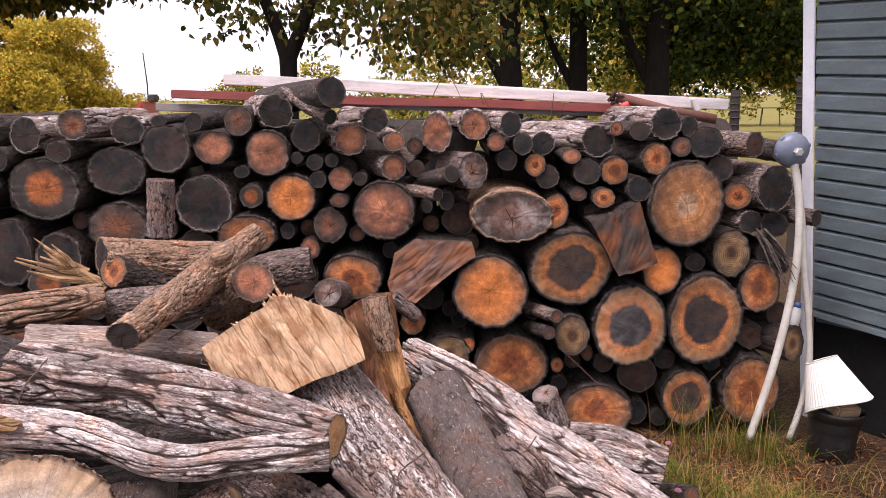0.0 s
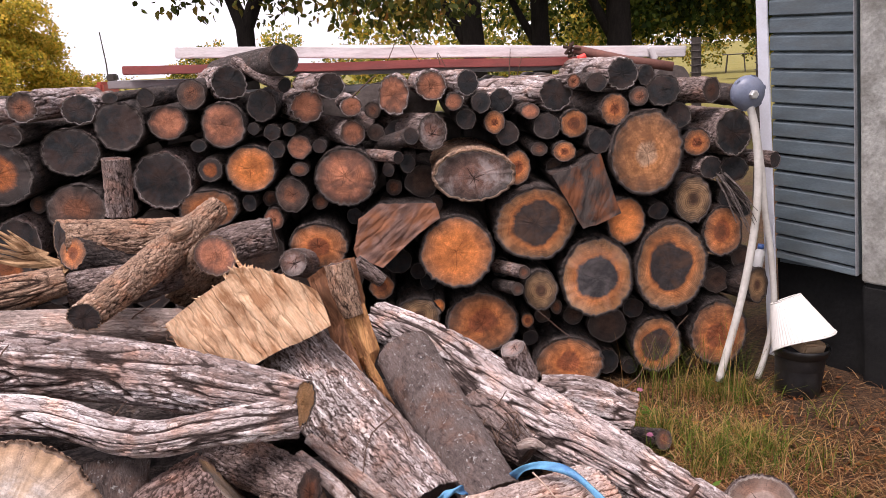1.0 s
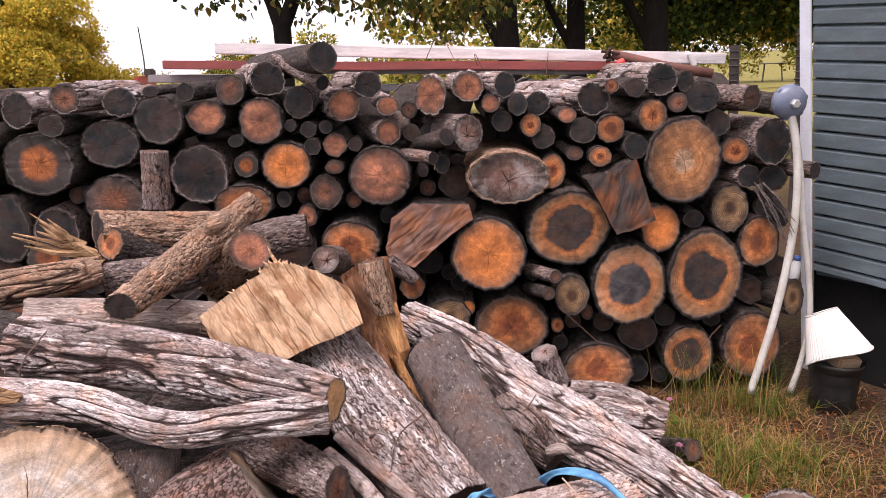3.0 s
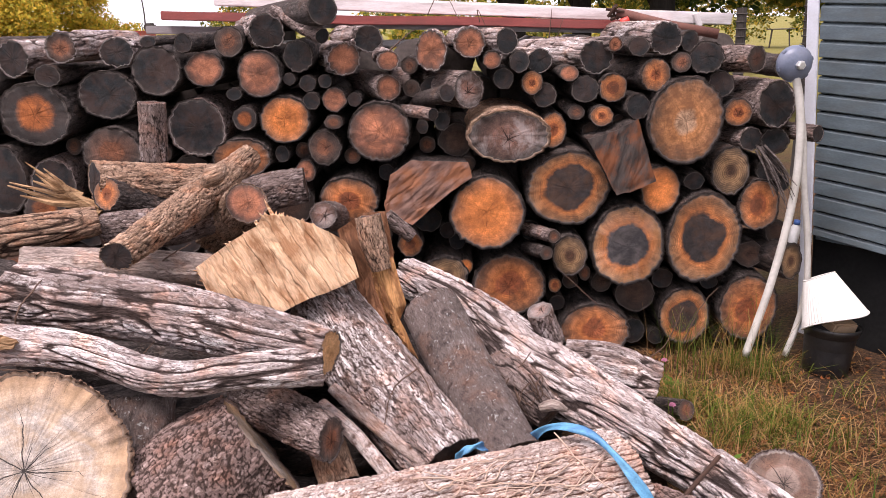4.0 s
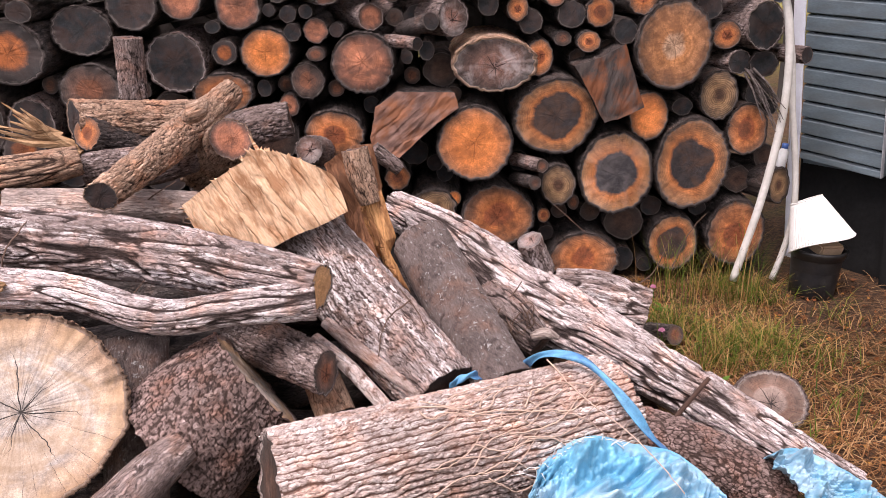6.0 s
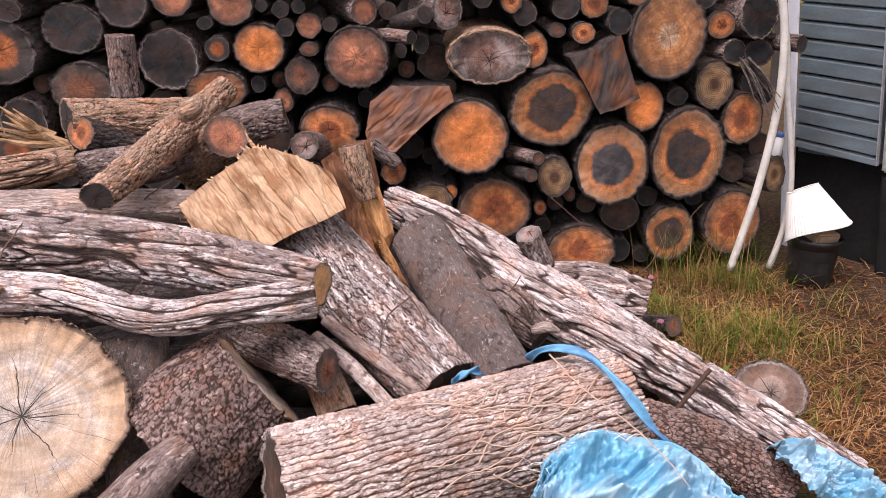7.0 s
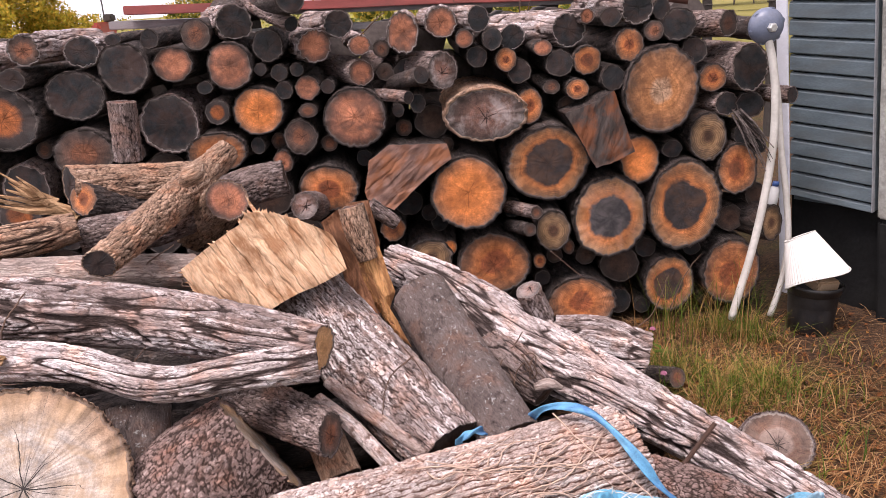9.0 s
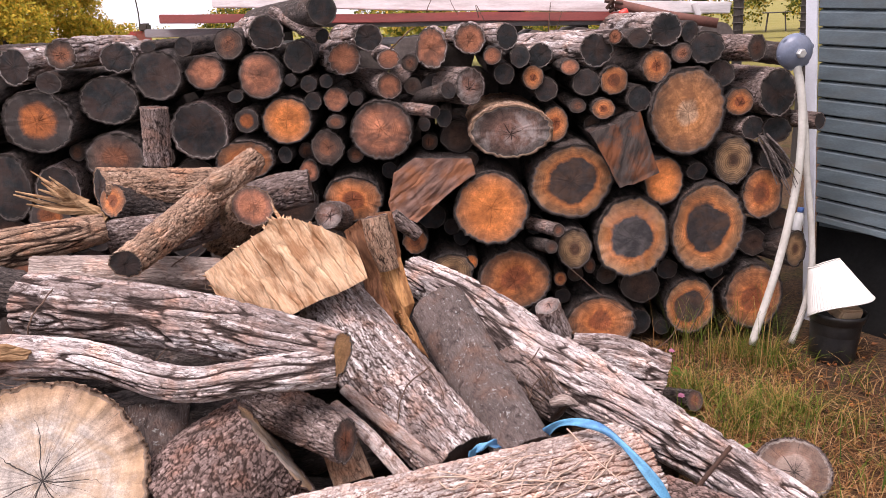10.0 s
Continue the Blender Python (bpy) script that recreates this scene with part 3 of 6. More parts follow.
def make_ground():
    verts, faces = [], []
    radii = [0.0001] + [0.12 * k for k in range(1, 50)] + [6.2 * 1.16 ** k for k in range(1, 38)]
    seg = 180
    for r in radii:
        for k in range(seg):
            a = 2 * math.pi * k / seg
            x, y = 1.0 + r * math.cos(a), 2.6 + r * math.sin(a)
            z = ground_height(x, y) if r < 12 else GROUND - 0.03 + 0.012 * (r - 12) * min(1, max(0, (r - 12) / 120)) * 0.3
            verts.append((x, y, z))
    for a in range(len(radii) - 1):
        for b in range(seg):
            d = (b + 1) % seg
            faces.append((a * seg + b, a * seg + d, (a + 1) * seg + d, (a + 1) * seg + b))
    m = Nodes("earth_with_straw_and_grass")
    p = m.coords()
    o = m.xyz(p)
    big = m.noise(p, 1.6, 4, 0.6)
    straw = m.noise(m.mapping(p, (40, 90, 20)), 1.0, 4, 0.7, 1.5)
    earth = m.mix(m.ramp(straw, (0.42, 0.0), (0.62, 1.0)), (0.038, 0.027, 0.021), (0.17, 0.095, 0.05))
    turf = m.mix(m.ramp(straw, (0.4, 0.0), (0.65, 1.0)), (0.035, 0.045, 0.014), (0.14, 0.13, 0.04))
    c = m.mix(m.math("MAXIMUM", m.ramp(big, (0.52, 0.0), (0.68, 0.7)), m.math("MULTIPLY", m.math("SUBTRACT", 1.4, o[1]), 1.2, True)), earth, turf)
    meadow = m.mix(m.noise(p, 0.4, 3), (0.15, 0.145, 0.04), (0.26, 0.215, 0.07))
    far = m.math("MULTIPLY", m.math("SUBTRACT", o[1], 9.0), 0.2, True)
    c = m.mix(far, c, meadow)
    mat = m.finish(c, 0.95, m.math("ADD", straw, m.noise(p, 30, 4)), 1.0, 0.02, spec=0.1)
    ob = new("ground", mesh_of("ground", verts, faces, mat))
    tagged(ob, "bare earth with dry straw, turf and meadow", "ground", kind="structure")


make_ground()


# ---- shed wall beside the woodpile ----
M_SIDING = plain("blue_grey_painted_siding", (0.104, 0.136, 0.152), 0.5, 0.3, 5, 60, dirt=(0.095, 0.10, 0.09), dirty=0.6, bump=0.15, stretch=(1, 1, 4))
M_CHANNEL = plain("bare_grey_metal", (0.30, 0.31, 0.32), 0.5, 0.2, 8, 90, dirt=(0.1, 0.1, 0.1), dirty=0.5)
M_TRIM = plain("white_painted_trim", (0.72, 0.74, 0.80), 0.45, 0.08, 8, 90, dirt=(0.45, 0.45, 0.42), dirty=0.3)
M_RENDER = plain("rough_grey_concrete", (0.38, 0.38, 0.35), 0.9, 0.4, 7, 60, bump=0.9, dirt=(0.13, 0.125, 0.10), dirty=0.75)
# near-black base below the siding and the concrete wall
M_PLINTH = plain("near_black_concrete", (0.013, 0.013, 0.013), 0.9, 0.35, 6, 50, bump=0.6, dirt=(0.022, 0.022, 0.02), dirty=0.6, spec=0.15)
M_ROOF = plain("dark_roofing_felt", (0.06, 0.06, 0.06), 0.9, 0.2)
SHED = Matrix.Translation((1.846, 3.9, 0.0)) @ Matrix.Rotation(radians(-3.4), 4, "Y") @ Matrix.Rotation(radians(-60), 4, "Z")


def make_shed():
    # local x runs along the wall from the white corner, local y points into the shed
    shed = thing("shed", "old shed with blue-grey lapped siding and white corner trim", "shed", m=SHED)
    bm = bmesh.new()
    box(bm, (0.416, 0.06, 2.1), pose(0.211, 0.055, 1.605))
    wall = part("wall", bm_mesh("wall", bm, M_SIDING), shed)
    pitch = 0.0806
    slope = -0.075
    for k in range(24):
        z = 0.548 + k * pitch
        low = 0.034 if k == 0 else 0.0
        prof = ((0.024, low), (0.002, low + 0.001), (0.0, low + 0.004), (0.003, pitch - 0.019), (0.013, pitch - 0.008), (0.024, pitch - 0.006))
        verts, faces = [], []
        for x in (0.002, 0.419):
            for y, h in prof:
                verts.append((x, y + 0.0012 * noise.noise(Vector((x * 9, k * 3.1, 0))), z + h + slope * x))
        n = len(prof)
        for i in range(n - 1):
            faces.append((i, i + n, i + n + 1, i + 1))
        faces += [tuple(range(n))[::-1], tuple(range(n, 2 * n))]
        part("siding_board", mesh_of("siding_board", verts, faces, M_SIDING, False), wall)
    bm = bmesh.new()
    box(bm, (0.052, 0.012, 2.55), pose(-0.026, -0.006, 1.33), 0.002)
    box(bm, (0.012, 0.07, 2.55), pose(-0.056, 0.026, 1.33), 0.002)
    part("corner_trim", bm_mesh("corner_trim", bm, M_TRIM), shed, "white painted metal corner trim")
    bm = bmesh.new()
    box(bm, (0.005, 0.02, 2.1), pose(0.4225, 0.004, 1.605), 0.001)
    part("edge_channel", bm_mesh("edge_channel", bm, M_CHANNEL), shed, "bare grey metal edge channel")
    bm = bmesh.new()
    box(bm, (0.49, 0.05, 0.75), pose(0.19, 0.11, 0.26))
    part("plinth", bm_mesh("plinth", bm, M_PLINTH), shed, "near-black concrete plinth")
    bm = bmesh.new()
    box(bm, (2.4, 0.16, 2.15), pose(1.64, 0.085, 1.6), 0.01)
    bmesh.ops.subdivide_edges(bm, edges=bm.edges[:], cuts=12, use_grid_fill=True)
    for v in bm.verts:
        v.co.y += 0.006 * noise.noise(v.co * 9)
    part("concrete_wall", bm_mesh("concrete_wall", bm, M_RENDER), shed, "rough grey concrete wall")
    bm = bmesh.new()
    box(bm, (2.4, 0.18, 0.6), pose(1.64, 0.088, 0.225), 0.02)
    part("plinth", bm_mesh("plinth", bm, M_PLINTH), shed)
    bm = bmesh.new()
    box(bm, (0.06, 3.0, 2.6), pose(-0.03, 1.62, 1.33))
    part("side_wall", bm_mesh("side_wall", bm, M_SIDING), shed)
    bm = bmesh.new()
    box(bm, (3.2, 3.6, 0.12), pose(1.35, 1.5, 2.75), 0.01)
    part("roof", bm_mesh("roof", bm, M_ROOF), shed)


make_shed()

# ---- boards behind the stack ----
M_WHITE = plain("weathered_white_board", (0.72, 0.68, 0.67), 0.7, 0.16, 4, 50, dirt=(0.26, 0.20, 0.18), dirty=0.6, stretch=(1, 8, 8))
M_RED = plain("faded_red_steel_beam", (0.27, 0.065, 0.055), 0.6, 0.25, 6, 60, dirt=(0.14, 0.06, 0.05), dirty=0.5, stretch=(1, 6, 6))
M_GREYBOARD = plain("grey_weathered_board", (0.25, 0.24, 0.24), 0.8, 0.25, 6, 70, dirt=(0.10, 0.09, 0.085), dirty=0.5, stretch=(1, 8, 8))


def beam(a, b, height, depth, mat, name, label, category, group="boards behind the woodpile"):
    a, b = Vector(a), Vector(b)
    d = b - a
    bm = bmesh.new()
    box(bm, (d.length, depth, height), pose(d.length / 2, depth / 2, 0), 0.004)
    bmesh.ops.subdivide_edges(bm, edges=[e for e in bm.edges if e.calc_length() > d.length * 0.8], cuts=14)
    for v in bm.verts:
        v.co.z += 0.006 * noise.noise(Vector((v.co.x * 1.5, a.z * 40, 0)))
    ob = new(name, bm_mesh(name, bm, mat))
    ob.matrix_world = Matrix.Translation(a) @ d.to_track_quat("X", "Z").to_matrix().to_4x4()
    return tagged(ob, label, category, group)



# ---- the stacked woodpile ----
stack_log(-1.875, 1.516, 0.083, 0.085, "dark", yaw=0.1, bark_of='pale')
stack_log(-1.648, 1.563, 0.078, 0.072, "brown", yaw=0.08, bark_of='pale')
stack_log(-1.414, 1.536, 0.081, 0.070, "dark", yaw=-0.07, bark_of='pale')
stack_log(-1.258, 1.577, 0.037, 0.025, "dark")
stack_log(-1.107, 1.568, 0.042, 0.045, "dark")
stack_log(-1.236, 1.455, 0.114, 0.113, "dark")
stack_log(-1.029, 1.453, 0.091, 0.082, "red")
stack_log(-1.710, 1.444, 0.061, 0.050, "dark")
stack_log(-1.792, 1.280, 0.168, 0.145, "glow")
stack_log(-1.479, 1.353, 0.139, 0.114, "dark")
stack_log(-1.093, 1.199, 0.138, 0.138, "dark", bark_of='grey')
stack_log(-1.477, 1.107, 0.139, 0.117, "brown", y=3.6)
stack_log(-2.007, 0.979, 0.117, 0.162, "dark")
stack_log(-1.768, 0.963, 0.109, 0.118, "dark", bark_of='grey')
stack_log(-1.788, 0.856, 0.103, 0.084, "glow", y=3.6)
stack_log(-1.992, 1.411, 0.051, 0.060, "dark")
stack_log(-0.914, 1.343, 0.038, 0.031, "dark")
stack_log(-0.898, 1.060, 0.139, 0.094, "rust")
stack_log(-2.088, 1.530, 0.086, 0.085, "dark", yaw=0.2)
stack_log(-2.158, 1.291, 0.148, 0.133, "dark")
stack_log(-2.212, 1.007, 0.108, 0.131, "brown")
stack_log(-2.307, 1.495, 0.101, 0.100, "dark")
stack_log(-2.428, 1.242, 0.128, 0.141, "brown")
stack_log(-0.914, 1.571, 0.070, 0.072, "brown")
stack_log(-0.744, 1.607, 0.085, 0.082, "dark", yaw=-0.22, bark_of='pale')
stack_log(-0.783, 1.430, 0.103, 0.108, "red")
stack_log(-0.616, 1.501, 0.071, 0.077, "dark")
stack_log(-0.410, 1.487, 0.080, 0.075, "red", yaw=-0.2, bark_of='pale')
stack_log(-0.302, 1.570, 0.068, 0.062, "dark", yaw=-0.2, bark_of='pale')
stack_log(-0.219, 1.475, 0.051, 0.045, "red", yaw=-0.08, bark_of='pale')
stack_log(-0.224, 1.357, 0.065, 0.063, "red", yaw=-0.25, bark_of='grey')
stack_log(-0.032, 1.511, 0.073, 0.095, "red", bark_of='pale')
stack_log(-0.869, 1.236, 0.061, 0.061, "glow")
stack_log(-0.688, 1.226, 0.117, 0.113, "orange")
stack_log(-0.582, 1.383, 0.040, 0.038, "dark")
stack_log(-0.506, 1.390, 0.033, 0.033, "dark")
stack_log(-0.466, 1.309, 0.059, 0.058, "red")
stack_log(-0.377, 1.308, 0.036, 0.035, "dark")
stack_log(-0.660, 1.404, 0.030, 0.030, "dark")
stack_log(-0.567, 1.307, 0.040, 0.041, "dark")
stack_log(-0.474, 1.212, 0.046, 0.034, "brown")
stack_log(-0.521, 1.096, 0.079, 0.083, "brown")
stack_log(-0.267, 1.170, 0.143, 0.135, "red", y=3.6)
stack_log(-0.079, 1.177, 0.030, 0.034, "dark")
stack_log(0.010, 1.207, 0.038, 0.046, "dark")
stack_log(-0.421, 0.859, 0.142, 0.114, "rust")
stack_log(-0.615, 0.993, 0.047, 0.057, "red")
stack_log(-0.718, 1.072, 0.033, 0.041, "dark")
stack_log(0.139, 1.541, 0.075, 0.070, "red", bark_of='pale')
stack_log(0.234, 1.466, 0.043, 0.042, "red")
stack_log(0.301, 1.545, 0.055, 0.059, "dark", yaw=-0.22, bark_of='pale')
stack_log(0.352, 1.455, 0.046, 0.050, "dark")
stack_log(0.285, 1.383, 0.051, 0.050, "dark")
stack_log(0.411, 1.364, 0.051, 0.055, "rust")
stack_log(0.467, 1.305, 0.056, 0.056, "dark")
stack_log(0.445, 1.456, 0.060, 0.055, "dark", bark_of='pale', yaw=-0.1)
stack_log(0.131, 1.343, 0.075, 0.085, "grey", y=3.6, yaw=-0.35, bark_of='grey')
stack_log(0.298, 1.145, 0.191, 0.122, "grey", y=3.58, bark_of='brown')
stack_log(0.508, 1.151, 0.064, 0.088, "rust")
stack_log(0.572, 1.400, 0.045, 0.038, "red")
stack_log(0.691, 1.467, 0.091, 0.075, "dark", yaw=-0.25, bark_of='pale')
stack_log(0.770, 1.521, 0.038, 0.034, "red", yaw=-0.2, bark_of='pale')
stack_log(0.866, 1.510, 0.050, 0.044, "dark")
stack_log(0.644, 1.329, 0.066, 0.064, "dark")
stack_log(0.763, 1.335, 0.068, 0.068, "rust")
stack_log(0.608, 1.227, 0.041, 0.035, "brown")
stack_log(0.715, 1.214, 0.056, 0.051, "rust")
stack_log(0.874, 1.251, 0.061, 0.064, "dark", yaw=-0.08)
stack_log(0.980, 1.538, 0.075, 0.074, "dark", yaw=-0.1, bark_of='pale')
stack_log(1.095, 1.525, 0.042, 0.049, "dark")
stack_log(1.169, 1.455, 0.081, 0.075, "dark")
stack_log(1.056, 1.438, 0.048, 0.047, "brown")
stack_log(0.945, 1.384, 0.071, 0.076, "rust", yaw=-0.06)
stack_log(1.077, 1.189, 0.164, 0.194, "tan", y=3.58)
stack_log(1.333, 1.208, 0.069, 0.067, "rust")
stack_log(1.395, 1.443, 0.065, 0.062, "brown", yaw=-0.4, bark_of='grey')
stack_log(1.250, 1.336, 0.063, 0.063, "dark")
stack_log(1.498, 1.245, 0.107, 0.107, "dark", yaw=-0.2, bark_of='grey')
stack_log(1.396, 1.092, 0.067, 0.057, "dark", yaw=-0.2, bark_of='grey')
stack_log(1.306, 0.952, 0.090, 0.113, "ringed")
stack_log(1.149, 0.906, 0.051, 0.045, "dark")
stack_log(0.990, 0.879, 0.096, 0.116, "orange")
stack_log(0.569, 0.901, 0.194, 0.172, "darkcore", y=3.6)
stack_log(0.206, 0.799, 0.171, 0.178, "orange", y=3.58)
stack_log(0.850, 0.626, 0.175, 0.200, "pale", y=3.6)
stack_log(1.200, 0.645, 0.180, 0.218, "darkcore", y=3.6)
stack_log(1.447, 0.790, 0.098, 0.122, "rust")
stack_log(1.607, 0.530, 0.063, 0.090, "ringed", yaw=-0.25)
stack_log(0.577, 0.589, 0.083, 0.101, "ringed", y=3.58)
stack_log(0.308, 0.434, 0.179, 0.154, "rust")
stack_log(0.009, 0.499, 0.111, 0.088, "ringed")
stack_log(0.102, 0.526, 0.039, 0.041, "orange")
stack_log(-0.152, 0.637, 0.063, 0.065, "rust")
stack_log(0.709, 0.207, 0.176, 0.130, "rust")
stack_log(1.142, 0.252, 0.123, 0.146, "darkcore")
stack_log(1.437, 0.288, 0.146, 0.168, "rust")
stack_log(0.519, 0.432, 0.032, 0.038, "rust")
stack_log(0.663, 0.477, 0.029, 0.039, "brown")
stack_log(1.670, 1.115, 0.034, 0.041, "dark", yaw=-0.3, bark_of='grey')
stack_log(1.506, 1.078, 0.067, 0.062, "dark")


# ---- long poles thrown on the stack ----
log([(-0.470, 3.500, 1.691, 0.066), (-0.714, 3.950, 1.674, 0.070), (-0.926, 4.300, 1.654, 0.071)], "dark", ('dark', 'dusk'), "dark round pole lying on top of the woodpile", relief_kind='smooth', seg=40, rows=30)
log([(-0.486, 3.550, 1.584, 0.035), (-0.619, 3.700, 1.640, 0.034), (-0.747, 3.850, 1.705, 0.023)], "grey", ('dark', None), "thin grey branch lying on top of the woodpile", seg=32, rows=40)
log([(0.036, 3.520, 1.338, 0.037), (-0.066, 3.700, 1.303, 0.036), (-0.195, 3.950, 1.256, 0.033)], "dark", ('dark', 'dusk'), "thin dark pole poking out of the woodpile", relief_kind='smooth', seg=32, rows=24)
log([(-0.026, 3.500, 1.250, 0.030), (-0.115, 3.600, 1.257, 0.028), (-0.188, 3.800, 1.241, 0.030)], "grey", ('dark', 'dusk'), "thin grey branch poking out of the woodpile", seg=32, rows=24)
log([(0.495, 3.500, 0.704, 0.031), (0.395, 3.750, 0.679, 0.033)], "grey", ('brown', 'dusk'), "thin grey branch wedged between thick logs", seg=32, rows=24)
log([(0.463, 3.500, 0.627, 0.033), (0.395, 3.750, 0.588, 0.035)], "dark", ('brown', 'dusk'), "thin dark branch wedged between thick logs", seg=32, rows=24)
log([(-1.196, 3.380, 1.100, 0.059), (-1.179, 3.380, 1.339, 0.058)], "grey", ('dark', 'grey'), "short grey billet standing upright on the pile", relief_kind='furrow', seg=90, rows=60)


# ---- the loose heap in front ----
log([(-0.225, 2.570, 1.026, 0.044), (-0.212, 2.560, 0.950, 0.046), (-0.186, 2.550, 0.850, 0.036)], "brown", ('brown', 'dusk'), "strip of brown bark on the split log", seg=90, rows=50)
log([(-0.178, 2.720, 0.989, 0.031), (-0.094, 2.740, 0.912, 0.027)], "grey", ('grey', 'grey'), "loose flake of grey bark in the heap", seg=70, rows=40)
log([(0.188, 2.560, 0.509, 0.061), (0.263, 2.450, 0.471, 0.077), (0.343, 2.360, 0.405, 0.051)], "grey", ('dusk', 'dusk'), "rotten grey-brown root in the heap", relief_kind='deep', seg=110, rows=80)
log([(0.308, 2.290, 0.473, 0.015), (0.345, 2.270, 0.492, 0.018), (0.384, 2.270, 0.475, 0.008)], "stripped", ('tan', 'tan'), "pale broken stub under the trunk", relief_kind='smooth', seg=60, rows=30)
log([(-0.986, 1.720, 0.620, 0.240), (-1.153, 2.000, 0.464, 0.244)], "brown", ('slab', 'dusk'), "very thick pale freshly sawn log round", relief_kind='plate', seg=260, rows=60, cut=((0.0, 0.0), (0, 0)), lump=0.04, rim=0.955, flat=1.05)
log([(-0.392, 1.606, 0.402, 0.178), (0.022, 1.780, 0.389, 0.177), (0.488, 1.980, 0.373, 0.171)], "tan", ('dusk', 'dusk'), "thick pale tan corky log with blue webbing", relief_kind='cork', seg=400, rows=240, lump=0.02, cut=((-0.06, 0.1), (0, 0)))
log([(-0.490, 2.015, 0.520, 0.169), (-0.596, 1.965, 0.447, 0.198), (-0.700, 1.915, 0.369, 0.215)], "plated", ('slab', 'dusk'), "short stout round with brown plated bark", relief_kind='plate', seg=220, rows=90)
log([(-0.285, 1.958, 0.556, 0.064), (-0.426, 2.100, 0.554, 0.074), (-0.589, 2.280, 0.533, 0.080)], "grey", ('brown', 'dusk'), "short grey log with a dull sawn end", relief_kind='furrow', seg=150, rows=90, cut=((0.42, 0.1), (0, 0)))
log([(-0.318, 2.220, 0.586, 0.019), (-0.179, 2.120, 0.508, 0.022), (-0.033, 2.000, 0.454, 0.021)], "tan", ('dusk', 'dusk'), "thin brown stick leaning in the heap", relief_kind='smooth', seg=60, rows=50)
log([(-0.350, 2.200, 0.541, 0.022), (-0.244, 2.100, 0.495, 0.023), (-0.122, 1.980, 0.411, 0.022)], "tan", ('dusk', 'dusk'), "thin brown stick leaning in the heap", relief_kind='smooth', seg=60, rows=50)
log([(-0.349, 2.150, 0.492, 0.054), (-0.279, 2.020, 0.377, 0.058)], "brown", ('dusk', 'dusk'), "short dark brown log under the heap", relief_kind='smooth', seg=70, rows=40)
log([(-0.394, 2.550, 0.745, 0.119), (-0.206, 2.350, 0.569, 0.133), (0.029, 2.050, 0.417, 0.110)], "pale", ('dusk', 'dusk'), "thick log with flaking silvery bark", relief_kind='furrow', seg=200, rows=150)
log([(-0.031, 2.550, 0.717, 0.097), (0.077, 2.350, 0.565, 0.099), (0.214, 2.050, 0.427, 0.085)], "smooth", ('dusk', 'dusk'), "smooth dark speckled log leaning on the heap", relief_kind='smooth', seg=160, rows=120, lump=0.02)
log([(-0.144, 3.000, 0.698, 0.073), (0.115, 2.800, 0.591, 0.103), (0.336, 2.600, 0.468, 0.121), (0.592, 2.420, 0.363, 0.098), (0.869, 2.280, 0.214, 0.090), (1.241, 2.050, 0.014, 0.081)], "bleached", ('dusk', 'dusk'), "long silvery weathered trunk lying across the heap", relief_kind='deep', seg=220, rows=300)
log([(0.588, 2.120, 0.250, 0.066), (0.786, 2.020, 0.190, 0.086), (0.984, 1.900, 0.119, 0.087)], "plated", ('dusk', 'dusk'), "grey-brown plated log beneath the long trunk", relief_kind='plate', seg=200, rows=170)
log([(0.473, 3.000, 0.310, 0.102), (0.642, 2.950, 0.287, 0.123), (0.819, 2.900, 0.240, 0.106)], "pale", ('grey', 'grey'), "weathered fissured stump piece lying in the grass", relief_kind='deep', seg=180, rows=90)
log([(0.384, 2.660, 0.543, 0.048), (0.337, 2.620, 0.674, 0.047)], "pale", ('dusk', 'grey'), "sawn branch stub on the long trunk", relief_kind='furrow', seg=80, rows=40)
log([(-0.292, 2.060, 0.764, 0.072), (-0.511, 2.140, 0.790, 0.085), (-0.811, 2.200, 0.843, 0.096), (-1.250, 2.300, 0.865, 0.102)], "pale", ('gold', 'dusk'), "long weathered log with deep silvery furrows", relief_kind='deep', seg=220, rows=260)
log([(-0.309, 2.030, 0.740, 0.057), (-0.513, 1.980, 0.748, 0.049), (-0.712, 1.980, 0.733, 0.050), (-0.935, 2.000, 0.801, 0.052), (-1.113, 2.000, 0.826, 0.056), (-1.431, 2.020, 0.825, 0.064)], "bleached", ('gold', 'orange'), "bent silvery limb forking from the furrowed log", relief_kind='deep', seg=150, rows=260)
log([(-1.290, 2.420, 0.931, 0.058), (-1.002, 2.480, 0.899, 0.059), (-0.755, 2.580, 0.848, 0.059)], "stripped", ('tan', 'dusk'), "pale stripped log lying across the heap", relief_kind='smooth', seg=120, rows=120)
log([(-0.936, 2.280, 0.986, 0.048), (-0.879, 2.500, 1.022, 0.056), (-0.825, 2.850, 1.062, 0.066), (-0.707, 3.050, 1.158, 0.049)], "brown", ('dark', 'tan'), "brown ridged limb with a pale broken knot", relief_kind='furrow', seg=140, rows=180, cut=((0.3, 0), (0, 0)))
log([(-0.783, 2.700, 1.122, 0.022), (-0.741, 2.680, 1.152, 0.035), (-0.714, 2.700, 1.181, 0.016)], "brown", (None, None), "pale peeled knot on the brown limb", relief_kind='smooth', seg=50, rows=24)
log([(-1.282, 2.980, 1.088, 0.081), (-1.041, 3.020, 1.068, 0.080), (-0.765, 3.100, 1.045, 0.075)], "brown", ('dark', 'dusk'), "brown log with ridged bark lying across the heap", relief_kind='furrow', seg=150, rows=140, cut=((0.5, 0), (0, 0)))
